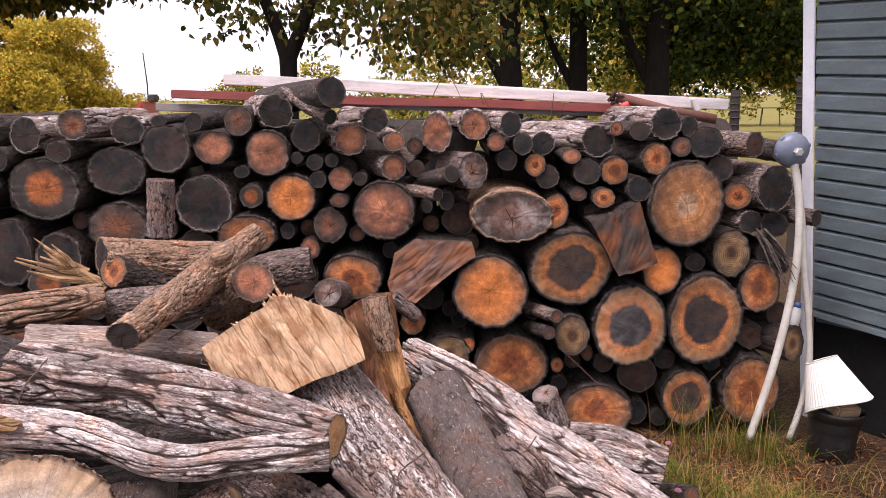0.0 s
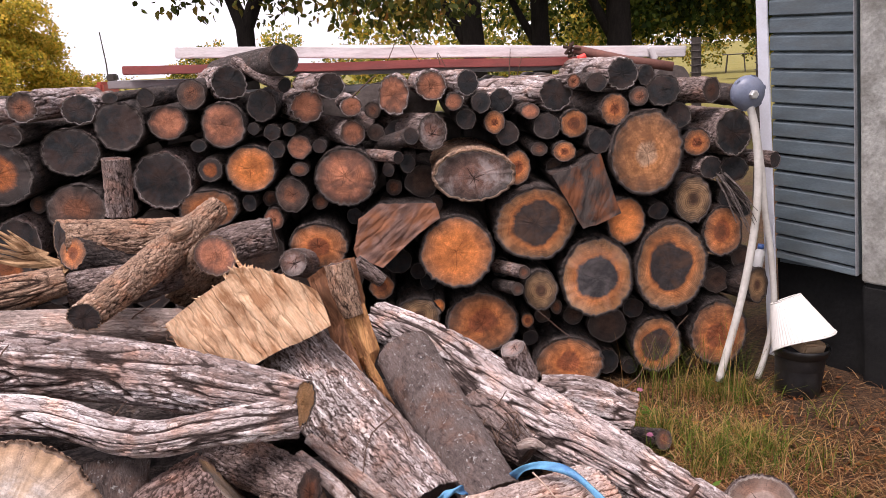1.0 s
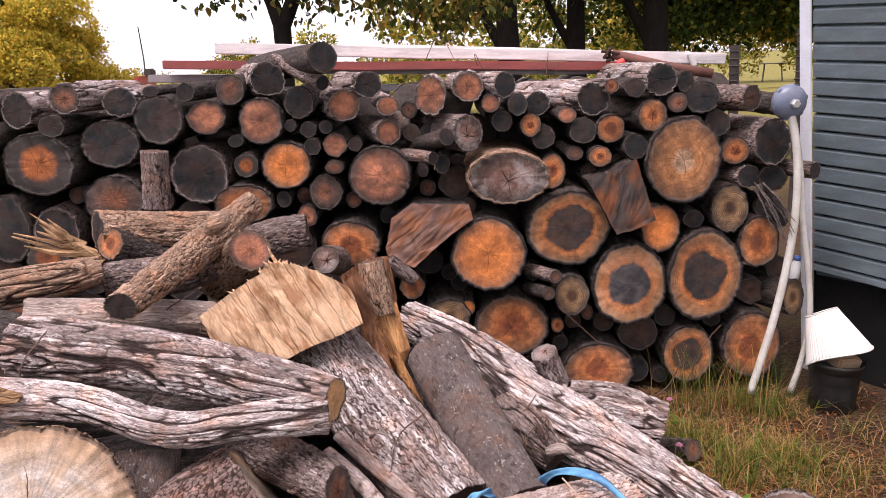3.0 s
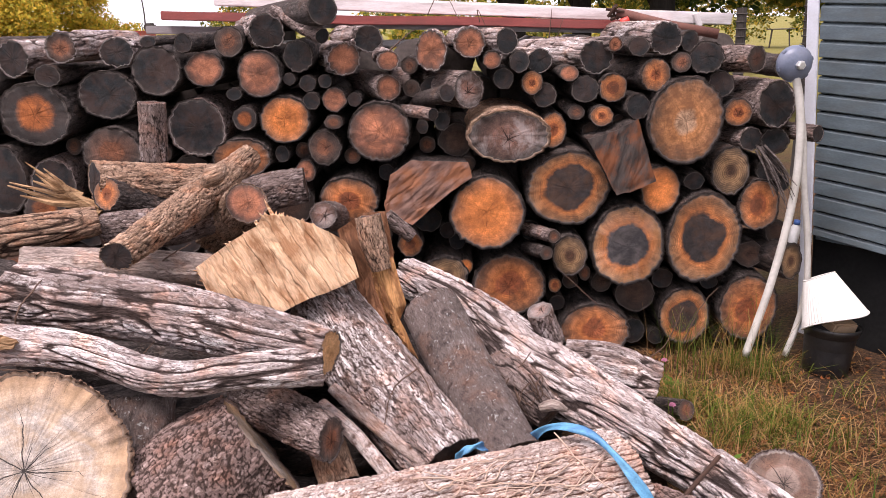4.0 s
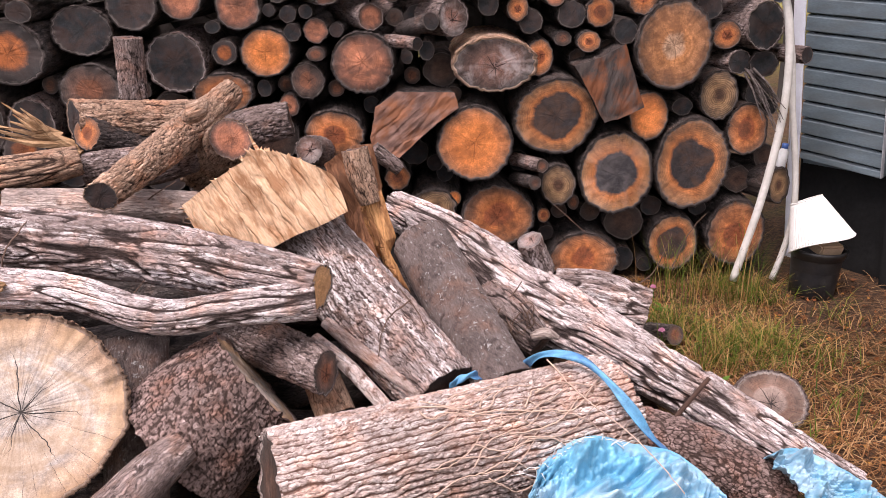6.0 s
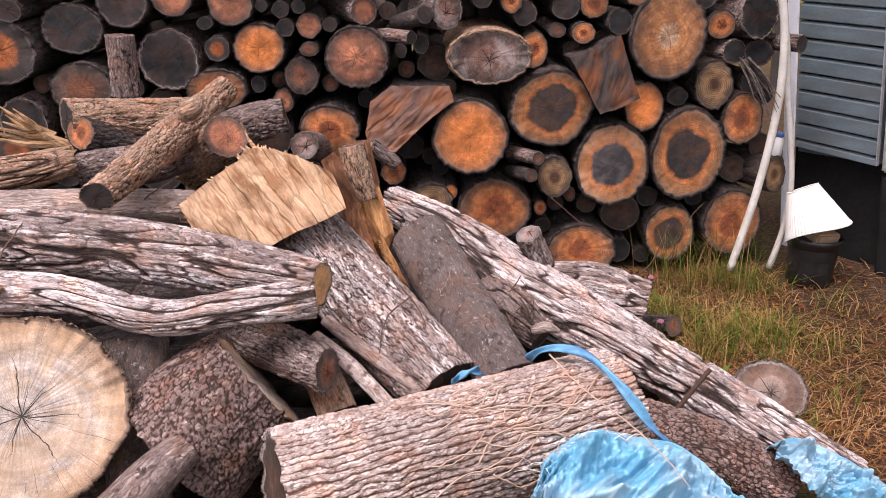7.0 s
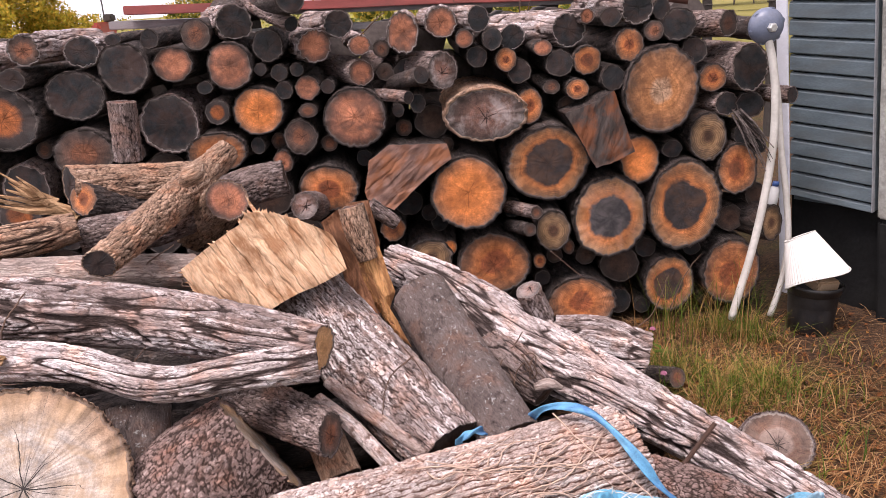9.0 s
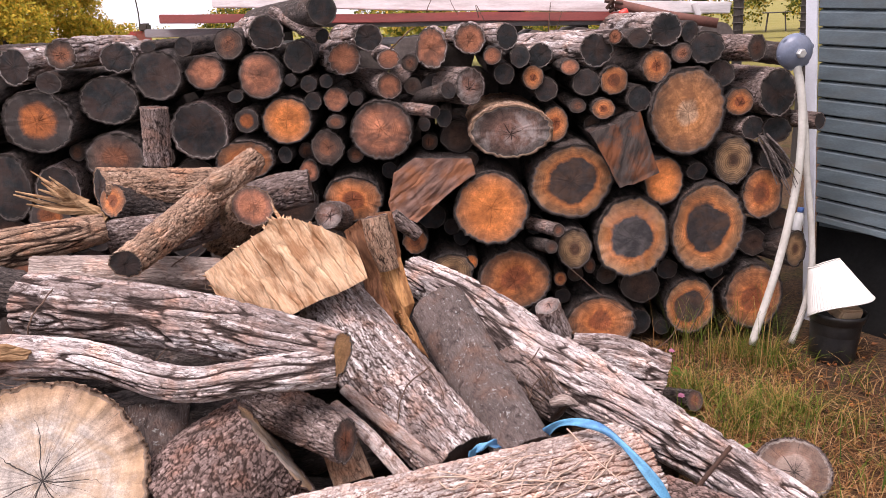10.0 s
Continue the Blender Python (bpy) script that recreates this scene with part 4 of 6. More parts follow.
log([(-1.210, 2.900, 1.055, 0.062), (-1.050, 3.000, 0.979, 0.067), (-0.823, 3.100, 0.945, 0.068)], "dark", ('rust', 'dusk'), "dark log with a rusty sawn end", relief_kind='furrow', seg=100, rows=70, cut=((0.55, 0), (0, 0)))
log([(-0.493, 2.980, 1.056, 0.067), (-0.651, 2.960, 1.030, 0.076), (-0.944, 2.850, 0.949, 0.075), (-1.194, 2.800, 0.933, 0.069)], "grey", ('dusk', 'dusk'), "grey log with cracked bark lying across the heap", relief_kind='furrow', seg=140, rows=140)
log([(-0.668, 2.780, 1.036, 0.079), (-0.866, 3.050, 0.863, 0.088)], "brown", ('red', 'dusk'), "log with a reddish sawn end", relief_kind='furrow', seg=120, rows=60)
log([(-1.170, 2.720, 0.996, 0.051), (-1.341, 2.620, 0.983, 0.066), (-1.656, 2.500, 0.960, 0.075)], "brown", ('dusk', 'dusk'), "brown log with torn bark at the edge of the heap", relief_kind='deep', seg=140, rows=120)
log([(-1.190, 2.420, 0.830, 0.065), (-1.431, 2.450, 0.869, 0.080), (-1.750, 2.500, 0.889, 0.085)], "dark", ('dusk', 'dusk'), "dark log at the edge of the heap", relief_kind='furrow', seg=110, rows=80)
log([(-0.617, 1.740, 0.491, 0.047), (-0.685, 1.660, 0.460, 0.058), (-0.761, 1.550, 0.418, 0.060)], "grey", ('orange', 'dusk'), "small grey-brown log in the heap", relief_kind='smooth', seg=100, rows=60)
log([(-0.812, 2.050, 0.637, 0.086), (-0.805, 1.950, 0.480, 0.085), (-0.809, 1.850, 0.260, 0.086)], "smooth", ('dusk', 'dusk'), "smooth grey-brown log deep in the heap", relief_kind='smooth', seg=100, rows=60)
log([(-0.487, 3.300, 0.869, 0.062), (-0.488, 3.650, 0.780, 0.068)], "grey", ('grey', 'dusk'), "grey log with a furry sawn end", relief_kind='furrow', seg=80, rows=30)
log([(1.130, 2.420, 0.126, 0.125), (1.161, 2.580, -0.030, 0.130)], "grey", ('stump', 'dusk'), "short sawn round lying tilted in the grass", relief_kind='plate', seg=120, rows=40, cut=((-0.15, 0.25), (0, 0.25)), rim=0.93)
log([(0.955, 2.950, 0.124, 0.044), (0.888, 3.100, 0.068, 0.046)], "dark", ('brown', 'dusk'), "small sawn log half hidden in the grass", seg=60, rows=20)
beam((-1.172, 4.420, 1.774), (1.523, 4.420, 1.613), 0.057, 0.22, M_WHITE, "board", "long weathered white board on the stack", "board")
beam((-0.440, 4.470, 1.760), (1.544, 4.470, 1.630), 0.023, 0.25, M_WHITE, "board", "thin weathered white board on the stack", "board")
beam((-1.437, 4.360, 1.700), (1.206, 4.360, 1.587), 0.045, 0.12, M_RED, "steel_beam", "faded red steel beam behind the woodpile", "beam")
beam((-0.738, 4.400, 1.634), (1.248, 4.400, 1.559), 0.026, 0.15, M_GREYBOARD, "board", "grey weathered board behind the woodpile", "board")
beam((-1.555, 4.450, 1.630), (-0.931, 4.450, 1.606), 0.042, 0.2, M_GREYBOARD, "board", "grey weathered board behind the woodpile", "board")
beam((-1.647, 4.360, 1.581), (-0.914, 4.360, 1.562), 0.023, 0.2, M_RED, "steel_beam", "thin faded red beam behind the woodpile", "beam")
beam((-1.626, 4.420, 1.553), (1.407, 4.420, 1.506), 0.034, 0.2, M_GREYBOARD, "board", "grey weathered board behind the woodpile", "board")
beam((1.322, 4.380, 1.648), (1.350, 4.380, 1.580), 0.03, 0.03, M_WHITE, "board", "short white cross-piece nailed over the boards", "board")
HOSES = ([(1.497, 3.500, 1.382), (1.524, 3.500, 1.273), (1.541, 3.500, 1.125), (1.540, 3.500, 0.925), (1.513, 3.500, 0.696), (1.468, 3.500, 0.461), (1.421, 3.500, 0.274), (1.379, 3.500, 0.117)],
         [(1.557, 3.580, 1.289), (1.590, 3.580, 1.088), (1.612, 3.580, 0.883), (1.645, 3.580, 0.673), (1.665, 3.580, 0.459), (1.651, 3.580, 0.296), (1.623, 3.580, 0.172), (1.595, 3.580, 0.081)])
CAP = (1.494, 3.500, 1.426)
BUCKET = (1.735, 3.470, 0.049)
ROD = ((0.820, 2.160, 0.372), (0.664, 2.070, 0.252))
STRAP = [(0.245, 2.120, 0.440), (0.268, 2.050, 0.512), (0.300, 2.000, 0.558), (0.345, 1.950, 0.585), (0.402, 1.905, 0.584), (0.455, 1.850, 0.548), (0.502, 1.800, 0.494), (0.546, 1.790, 0.428), (0.595, 1.790, 0.375)]
WEDGE = [(-0.255, 3.550, 0.854), (-0.222, 3.550, 0.987), (-0.129, 3.550, 1.047), (0.121, 3.550, 1.035), (0.139, 3.550, 0.966), (0.033, 3.550, 0.898), (-0.133, 3.550, 0.756), (-0.246, 3.550, 0.815)]
TRAPEZE = [(0.639, 3.520, 1.126), (0.749, 3.520, 1.159), (0.851, 3.520, 1.208), (0.939, 3.520, 0.939), (0.856, 3.520, 0.902), (0.769, 3.520, 0.877), (0.704, 3.520, 1.005)]
SPLINTERS = ([(-1.287, 3.000, 0.969), (-1.605, 3.000, 1.210)], [(-1.318, 3.000, 0.976), (-1.606, 3.000, 1.102)], [(-1.358, 3.000, 1.009), (-1.536, 3.000, 1.162)])
BLOCK = [(-0.732, 2.360, 0.925), (-0.631, 2.360, 0.995), (-0.541, 2.360, 1.048), (-0.516, 2.360, 1.084), (-0.478, 2.360, 1.086), (-0.428, 2.360, 1.075), (-0.367, 2.360, 1.049), (-0.303, 2.360, 1.017), (-0.268, 2.360, 0.992), (-0.238, 2.360, 0.884), (-0.306, 2.360, 0.850), (-0.397, 2.360, 0.816), (-0.501, 2.360, 0.767), (-0.615, 2.360, 0.797), (-0.708, 2.360, 0.855)]
SPLIT = [(-0.337, 2.620, 0.970), (-0.247, 2.620, 1.022), (-0.172, 2.620, 1.030), (-0.149, 2.620, 0.887), (-0.167, 2.620, 0.780), (-0.192, 2.580, 0.725), (-0.167, 2.530, 0.641), (-0.230, 2.550, 0.697), (-0.278, 2.620, 0.756), (-0.298, 2.620, 0.856)]
STRIP = [(-0.209, 2.550, 0.872), (-0.148, 2.550, 0.891), (-0.111, 2.550, 0.731), (-0.133, 2.550, 0.672), (-0.068, 2.420, 0.585), (-0.123, 2.480, 0.615), (-0.171, 2.550, 0.674), (-0.191, 2.550, 0.755)]
FRAY = ((1.420, 3.620, 1.045), (1.482, 3.500, 0.906))
TARP_TOP = [(0.235, 1.620, 0.413), (0.270, 1.720, 0.418), (0.379, 1.740, 0.458), (0.511, 1.760, 0.416), (0.598, 1.780, 0.379), (0.656, 1.700, 0.365), (0.690, 1.600, 0.351)]
TARP_LOW = [(0.179, 1.500, 0.398), (0.229, 1.500, 0.311), (0.318, 1.500, 0.268), (0.421, 1.500, 0.263), (0.522, 1.500, 0.266), (0.610, 1.500, 0.286), (0.669, 1.500, 0.330)]
TARP2_TOP = [(0.914, 1.950, 0.226), (1.001, 1.970, 0.242), (1.054, 1.900, 0.253), (1.158, 1.900, 0.185), (1.282, 1.900, 0.086)]
TARP2_LOW = [(0.902, 1.860, 0.253), (0.953, 1.780, 0.211), (1.033, 1.780, 0.145), (1.130, 1.780, 0.078), (1.239, 1.780, 0.036)]
TORN = [(-1.284, 1.930, 0.892), (-1.123, 1.930, 0.890), (-1.063, 1.930, 0.868), (-1.080, 1.930, 0.844), (-1.164, 1.930, 0.839), (-1.297, 1.930, 0.842)]
CORKY = [(-0.392, 1.606, 0.402, 0.178), (0.022, 1.780, 0.389, 0.177), (0.488, 1.980, 0.373, 0.171)]
PIPE = [(0.896, 4.280, 1.660), (1.134, 4.200, 1.592), (1.362, 4.120, 1.544)]
KNOB = (0.921, 4.200, 1.614)
WEEDS = [(1.011, 2.612), (1.004, 3.284)]
FLOWERS = [(0.969, 3.349), (0.886, 2.900)]


# ---- logs added to keep the stack's gaps dark, and those that carry the heap ----
def rear_logs():
    """Dark filler logs a hand's breadth behind the front row, in its gaps, and an added second row that stops daylight
    behind them.
    """
    rng = random.Random(4)
    taken = list(PLACED)
    made = 0
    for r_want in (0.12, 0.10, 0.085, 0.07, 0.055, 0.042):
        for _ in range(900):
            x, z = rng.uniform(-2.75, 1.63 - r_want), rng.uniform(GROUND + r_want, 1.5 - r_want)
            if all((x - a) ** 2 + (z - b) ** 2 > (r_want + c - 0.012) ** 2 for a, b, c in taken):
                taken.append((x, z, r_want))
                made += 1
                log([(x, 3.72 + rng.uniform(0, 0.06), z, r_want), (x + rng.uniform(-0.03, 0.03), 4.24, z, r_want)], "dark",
                    (rng.choice(("dark", "dark", "brown", "dusk")), "dusk"), "dark filler log set back in the stacked woodpile", "furrow", 28, 10, group=STACK)
    # added rear row, so that no daylight shows through the gaps
    verts, faces = [], []
    for k in range(8):
        for i in range(20):
            x, z, seg = -2.7 + i * 0.222 + 0.111 * (k % 2), GROUND + 0.1 + k * 0.185, 20
            if x < 1.5:
                b = len(verts)
                for y in (4.3, 4.85):
                    for q in range(seg):
                        a = 2 * math.pi * q / seg
                        r = 0.106 * (1 + 0.05 * math.sin(3 * a + i) + 0.02 * math.sin(7 * a + k))
                        verts.append((x + r * math.cos(a), y + 0.01 * math.sin(i * 5 + k), z + r * math.sin(a)))
                faces += [(b + q, b + (q + 1) % seg, b + seg + (q + 1) % seg, b + seg + q) for q in range(seg)]
                faces += [tuple(range(b, b + seg)), tuple(range(b + 2 * seg - 1, b + seg - 1, -1))]
    ob = new("rear_row_of_logs", mesh_of("rear_row_of_logs", verts, faces, M_OLDLOG, False))
    tagged(ob, "added dark rear row that closes the woodpile gaps", "logs", kind="stuff")


M_OLDLOG = plain("old_dark_wood", (0.11, 0.09, 0.08), 0.95, 0.4, 9, 60, bump=0.8)
rear_logs()

UNDER = [(-1.1, 2.25, -0.3, 2.2, 0.17, 0.11), (-0.35, 2.1, 0.35, 2.2, 0.14, 0.09), (-1.6, 2.5, -0.7, 2.55, 0.18, 0.12), (-0.75, 2.6, 0.1, 2.6, 0.18, 0.12), (0.15, 2.45, 0.75, 2.5, 0.15, 0.09),
         (-1.9, 2.85, -1.0, 2.9, 0.18, 0.13), (-1.05, 2.95, -0.2, 2.9, 0.18, 0.13), (-0.2, 2.85, 0.45, 2.9, 0.16, 0.11), (-1.3, 2.38, -0.5, 2.42, 0.40, 0.11), (-1.5, 2.75, -0.7, 2.75, 0.43, 0.12),
         (-0.65, 2.8, 0.0, 2.75, 0.42, 0.11), (-1.4, 3.15, -0.6, 3.15, 0.3, 0.14), (-0.6, 3.2, 0.2, 3.2, 0.2, 0.13), (-1.5, 3.05, -0.8, 3.05, 0.62, 0.1), (-0.75, 3.05, -0.25, 3.05, 0.6, 0.1), (-1.9, 2.4, -1.2, 2.35, 0.45, 0.12),
         (-1.6, 1.95, -0.75, 2.05, 0.16, 0.11), (-0.7, 1.75, -0.1, 1.9, 0.14, 0.09), (-2.3, 3.2, -1.4, 3.2, 0.25, 0.15), (-2.4, 2.7, -1.7, 2.65, 0.3, 0.16), (0.0, 1.95, 0.6, 2.15, 0.13, 0.08)]
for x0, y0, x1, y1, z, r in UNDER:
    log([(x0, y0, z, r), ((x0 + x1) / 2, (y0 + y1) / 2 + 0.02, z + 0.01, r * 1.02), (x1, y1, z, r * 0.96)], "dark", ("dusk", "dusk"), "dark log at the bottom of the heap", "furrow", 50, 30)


# ---- split pieces ----
M_BLOCK = split_wood("pale_split_wood", (0.98, 0.68, 0.44), (0.80, 0.46, 0.26), (0.36, 0.16, 0.07), (10, 75, 75))
M_OLDSPLIT = split_wood("dull_split_wood", (0.30, 0.175, 0.135), (0.13, 0.075, 0.06), (0.26, 0.10, 0.045), (9, 30, 30))
M_REDSPLIT = split_wood("reddish_split_wood", (0.40, 0.19, 0.10), (0.20, 0.085, 0.045), (0.12, 0.055, 0.03))
M_GREYSPLIT = split_wood("charred_split_wood", (0.095, 0.075, 0.066), (0.036, 0.031, 0.029), (0.19, 0.065, 0.026), (5, 26, 26))
M_ORANGESPLIT = split_wood("fresh_orange_split_wood", (0.78, 0.42, 0.18), (0.54, 0.25, 0.09), (0.28, 0.12, 0.055))
M_STRAWSPLIT = split_wood("yellow_splintered_wood", (0.52, 0.33, 0.18), (0.28, 0.155, 0.075), (0.16, 0.08, 0.035))


def slab_piece(parent, points, back, fibre, front_mat, side_bark, rough=0.008, names=("split_face", "bark")):
    """A split piece of wood: an uneven front face inside the outline, and a rind that runs back from it. fibre: degrees from the horizontal along the face."""
    p = np.array(points)
    seg = 16
    ring = np.concatenate([p[i] + (p[(i + 1) % len(p)] - p[i]) * np.linspace(0, 1, seg, endpoint=False)[:, None] for i in range(len(p))])
    n = len(ring)
    mid = ring.mean(0)
    u, s, vt = np.linalg.svd(ring - mid)
    nrm = vt[2] if vt[2][1] < 0 else -vt[2]
    hx = np.cross((0, 0, 1.0), -nrm)
    hx /= np.linalg.norm(hx)
    hy = np.cross(-nrm, hx) * -1
    if hy[2] < 0:
        hy = -hy
    a = radians(fibre)
    ax = hx * math.cos(a) + hy * math.sin(a)
    ay = np.cross(nrm, ax)
    wob = smooth_noise(ring * 35, 3) * 0.003
    ring = ring + (ring - mid) / np.linalg.norm(ring - mid, axis=1)[:, None] * wob[:, None]
    o = Vector(mid)
    loc = np.stack([(ring - mid) @ ax, (ring - mid) @ ay, (ring - mid) @ nrm], -1)
    levels = np.linspace(1, 0.0004, 44)
    gv = np.concatenate([loc * (q, q, q) for q in levels])
    bumpy = smooth_noise(gv * (9, 90, 1), 5) * 0.22 + smooth_noise(gv * (26, 200, 1), 6) * 0.1 + smooth_noise(gv * (16, 45, 1), 7) * 0.45 + smooth_noise(gv * (12, 16, 1), 8) * 1.0
    gv[:, 2] += np.repeat(np.clip((1 - levels) * 8, 0, 1), n) * bumpy * rough
    m4 = Matrix((tuple(ax), tuple(ay), tuple(nrm))).transposed().to_4x4()
    m4.translation = o
    part(names[0], grid_mesh(names[0], gv, len(levels), n, front_mat), parent, "", parent.matrix_world.inverted() @ m4)
    rows = 24
    k = np.linspace(0, 1, rows)[:, None, None]
    rind = ring[None] + np.array(back) * k + (mid - ring)[None] * 0.12 * k
    flat = rind.reshape(-1, 3)
    h, deep = relief("furrow", flat[:, (0, 2, 1)] * 1.0, 77)
    out = (flat - mid) / np.linalg.norm(flat - mid, axis=1)[:, None]
    flat = flat + out * ((h - 1) * deep * np.repeat(np.clip(np.linspace(0, 6, rows), 0, 1), n))[:, None]
    flat = np.concatenate([flat, np.repeat((mid + np.array(back))[None], n, 0)])
    me = grid_mesh(names[1], flat, rows + 1, n, side_bark)
    float_attr(me, "ridge", np.concatenate([h, np.full(n, 0.4)]))
    float_attr(me, "rest", flat[:, (0, 2, 1)], True)
    part(names[1], me, parent, "", parent.matrix_world.inverted())


def split_thing(points, back, fibre, front, side, label, rough=0.008):
    base = Vector(points[0])
    ob = thing("split_log", label, "firewood", m=Matrix.Translation(base))
    bpy.context.view_layer.update()
    slab_piece(ob, points, back, fibre, front, side, rough)
    return ob


block = split_thing(BLOCK, (0.0, 0.22, -0.06), 62, M_BLOCK, BARK["brown"], "big freshly split block of pale orange wood", 0.004)
split_thing(WEDGE, (0.0, 0.4, 0.0), -38, M_OLDSPLIT, BARK["dark"], "weathered reddish split log wedged in the woodpile", 0.007)
split_thing(TRAPEZE, (-0.02, 0.4, 0.0), -75, M_GREYSPLIT, BARK["dark"], "charred grey split log wedged in the woodpile", 0.007)
split_thing(SPLIT, (0.0, 0.12, -0.06), 74, M_REDSPLIT, BARK["brown"], "upright split log with a fresh orange strip", 0.01)
split_thing(STRIP, (-0.03, 0.03, 0.02), 72, M_ORANGESPLIT, M_ORANGESPLIT, "fresh orange split strip leaning on the heap", 0.006)
split_thing(TORN, (0.0, 0.03, -0.02), 3, M_STRAWSPLIT, M_STRAWSPLIT, "torn yellow sliver of wood on the silvery limb", 0.006)


def spike(parent, base, tip, width, mat):
    """A flat torn splinter, four-sided at its foot and pointed at its tip."""
    base, tip = Vector(base), Vector(tip)
    d = (tip - base).normalized()
    u = d.cross(Vector((0, 1, 0))).normalized() * width
    w = d.cross(u).normalized() * width * 0.4
    mid = base.lerp(tip, 0.55) + u * 0.2
    verts = [base + u, base + w, base - u, base - w] + [mid + q * 0.6 for q in (u, w, -u, -w)] + [tip]
    faces = [(0, 3, 2, 1)] + [(k, (k + 1) % 4, 4 + (k + 1) % 4, 4 + k) for k in range(4)] + [(4 + k, 4 + (k + 1) % 4, 8) for k in range(4)]
    part("splinter", mesh_of("splinter", verts, faces, mat, False), parent, "", parent.matrix_world.inverted())


def torn_edge():
    rng = random.Random(31)
    edge = [Vector(p) for p in BLOCK]
    a, b = edge[3], edge[4]
    spike(block, a.lerp(b, 0.9) + Vector((0, 0.012, -0.02)), a + Vector((0.0, 0.03, 0.045)), 0.008, M_BLOCK)
    for k, count in ((1, 3), (2, 4), (3, 5), (4, 6), (5, 7), (6, 3), (14, 4)):
        a, b = edge[k], edge[(k + 1) % len(edge)]
        for _ in range(count):
            p = a.lerp(b, rng.random())
            out = (p - (edge[0] + edge[9]) / 2).normalized()
            p = p - out * 0.008 + Vector((0, 0.006, 0))
            tip = p + Vector((rng.uniform(-0.012, 0.004), rng.uniform(-0.006, 0.01), 0.0)) + out * rng.uniform(0.009, 0.016)
            spike(block, p, tip, rng.uniform(0.003, 0.007), M_BLOCK)


torn_edge()


def splinter_bundle():
    ob = thing("splintered_log", "torn yellow splinters of a broken log", "firewood", m=Matrix.Translation(SPLINTERS[0][0]))
    bpy.context.view_layer.update()
    rng = random.Random(9)
    inv = ob.matrix_world.inverted()
    for a, b in SPLINTERS:
        for _ in range(3):
            p, q = Vector(a), Vector(b)
            j = lambda s: Vector((rng.uniform(-s, s), rng.uniform(-s, s), rng.uniform(-s, s)))
            t = rng.uniform(0.4, 1.0)
            p, q = p + j(0.02), p + (q - p) * t + j(0.035)
            bm = bmesh.new()
            tube(bm, [p, (p + q) / 2 + j(0.012), q], rng.uniform(0.014, 0.024), 5, 0.15)
            part("splinter", bm_mesh("splinter", bm, M_STRAWSPLIT), ob, "", inv)


splinter_bundle()


def frayed_log():
    """The frayed end of a shattered branch at the shed's side of the stack."""
    ob = thing("frayed_branch", "shattered grey branch with frayed fibres", "branch", m=Matrix.Translation(FRAY[0]))
    bpy.context.view_layer.update()
    inv = ob.matrix_world.inverted()
    rng = random.Random(5)
    a, b = Vector(FRAY[0]), Vector(FRAY[1])
    mat = split_wood("grey_frayed_wood", (0.16, 0.13, 0.12), (0.06, 0.05, 0.044), (0.04, 0.03, 0.026))
    for k in range(16):
        o = Vector((rng.uniform(-0.045, 0.045), rng.uniform(-0.05, 0.03), rng.uniform(-0.05, 0.05)))
        bm = bmesh.new()
        tube(bm, [a + o * 0.6, (a + b) / 2 + o, b + o * 1.1 + Vector((0, 0, rng.uniform(-0.05, 0.02)))], rng.uniform(0.004, 0.008), 5, 0.25)
        part("fibre", bm_mesh("fibre", bm, mat), ob, "", inv)


frayed_log()


# ---- things beside the stack ----
M_HOSE = plain("dirty_white_plastic_hose", (0.60, 0.58, 0.53), 0.45, 0.12, 9, 80, dirt=(0.30, 0.27, 0.22), dirty=0.5)
M_CAP = plain("blue_grey_enamel", (0.15, 0.175, 0.24), 0.35, 0.15, 20, 120, dirt=(0.20, 0.20, 0.22), dirty=0.4)
M_NUT = plain("bare_cast_metal", (0.62, 0.62, 0.60), 0.4, 0.2, 40, 150, metal=0.6)
M_PAIL = plain("black_plastic", (0.014, 0.014, 0.015), 0.45, 0.25, 12, 90, dirt=(0.05, 0.046, 0.04), dirty=0.5)
M_SHADE = plain("white_pleated_fabric", (0.68, 0.67, 0.63), 0.8, 0.08, 7, 200, dirt=(0.55, 0.50, 0.42), dirty=0.25)
M_CARD = plain("tan_cardboard", (0.42, 0.29, 0.18), 0.85, 0.15, 20, 150)
M_RUST = plain("rusty_iron", (0.06, 0.032, 0.022), 0.8, 0.4, 30, 200, metal=0.3)
M_TARP = plain("faded_blue_tarpaulin", (0.105, 0.32, 0.46), 0.34, 0.25, 6, 90, dirt=(0.48, 0.54, 0.57), dirty=0.7, bump=0.5)
M_STRAP = plain("blue_webbing", (0.10, 0.29, 0.45), 0.6, 0.4, 18, 260, dirt=(0.03, 0.08, 0.26), dirty=0.7)
M_FRAY = plain("pale_frayed_plastic", (0.62, 0.60, 0.56), 0.6, 0.2, 30, 200)
M_VINE = plain("dry_vine", (0.42, 0.30, 0.23), 0.85, 0.25, 30, 200)
M_TWIG = plain("brown_twig", (0.10, 0.06, 0.042), 0.9, 0.3, 30, 200)

for k, pts in enumerate(HOSES):
    bm = bmesh.new()
    tube(bm, [tuple(q) for q in spline(pts, 40)], 0.0175 if k == 0 else 0.0145, 14)
    tagged(new("hose", bm_mesh("hose", bm, M_HOSE, True)), "dirty white plastic hose hanging down beside the woodpile", "hose", "hoses beside the stack")


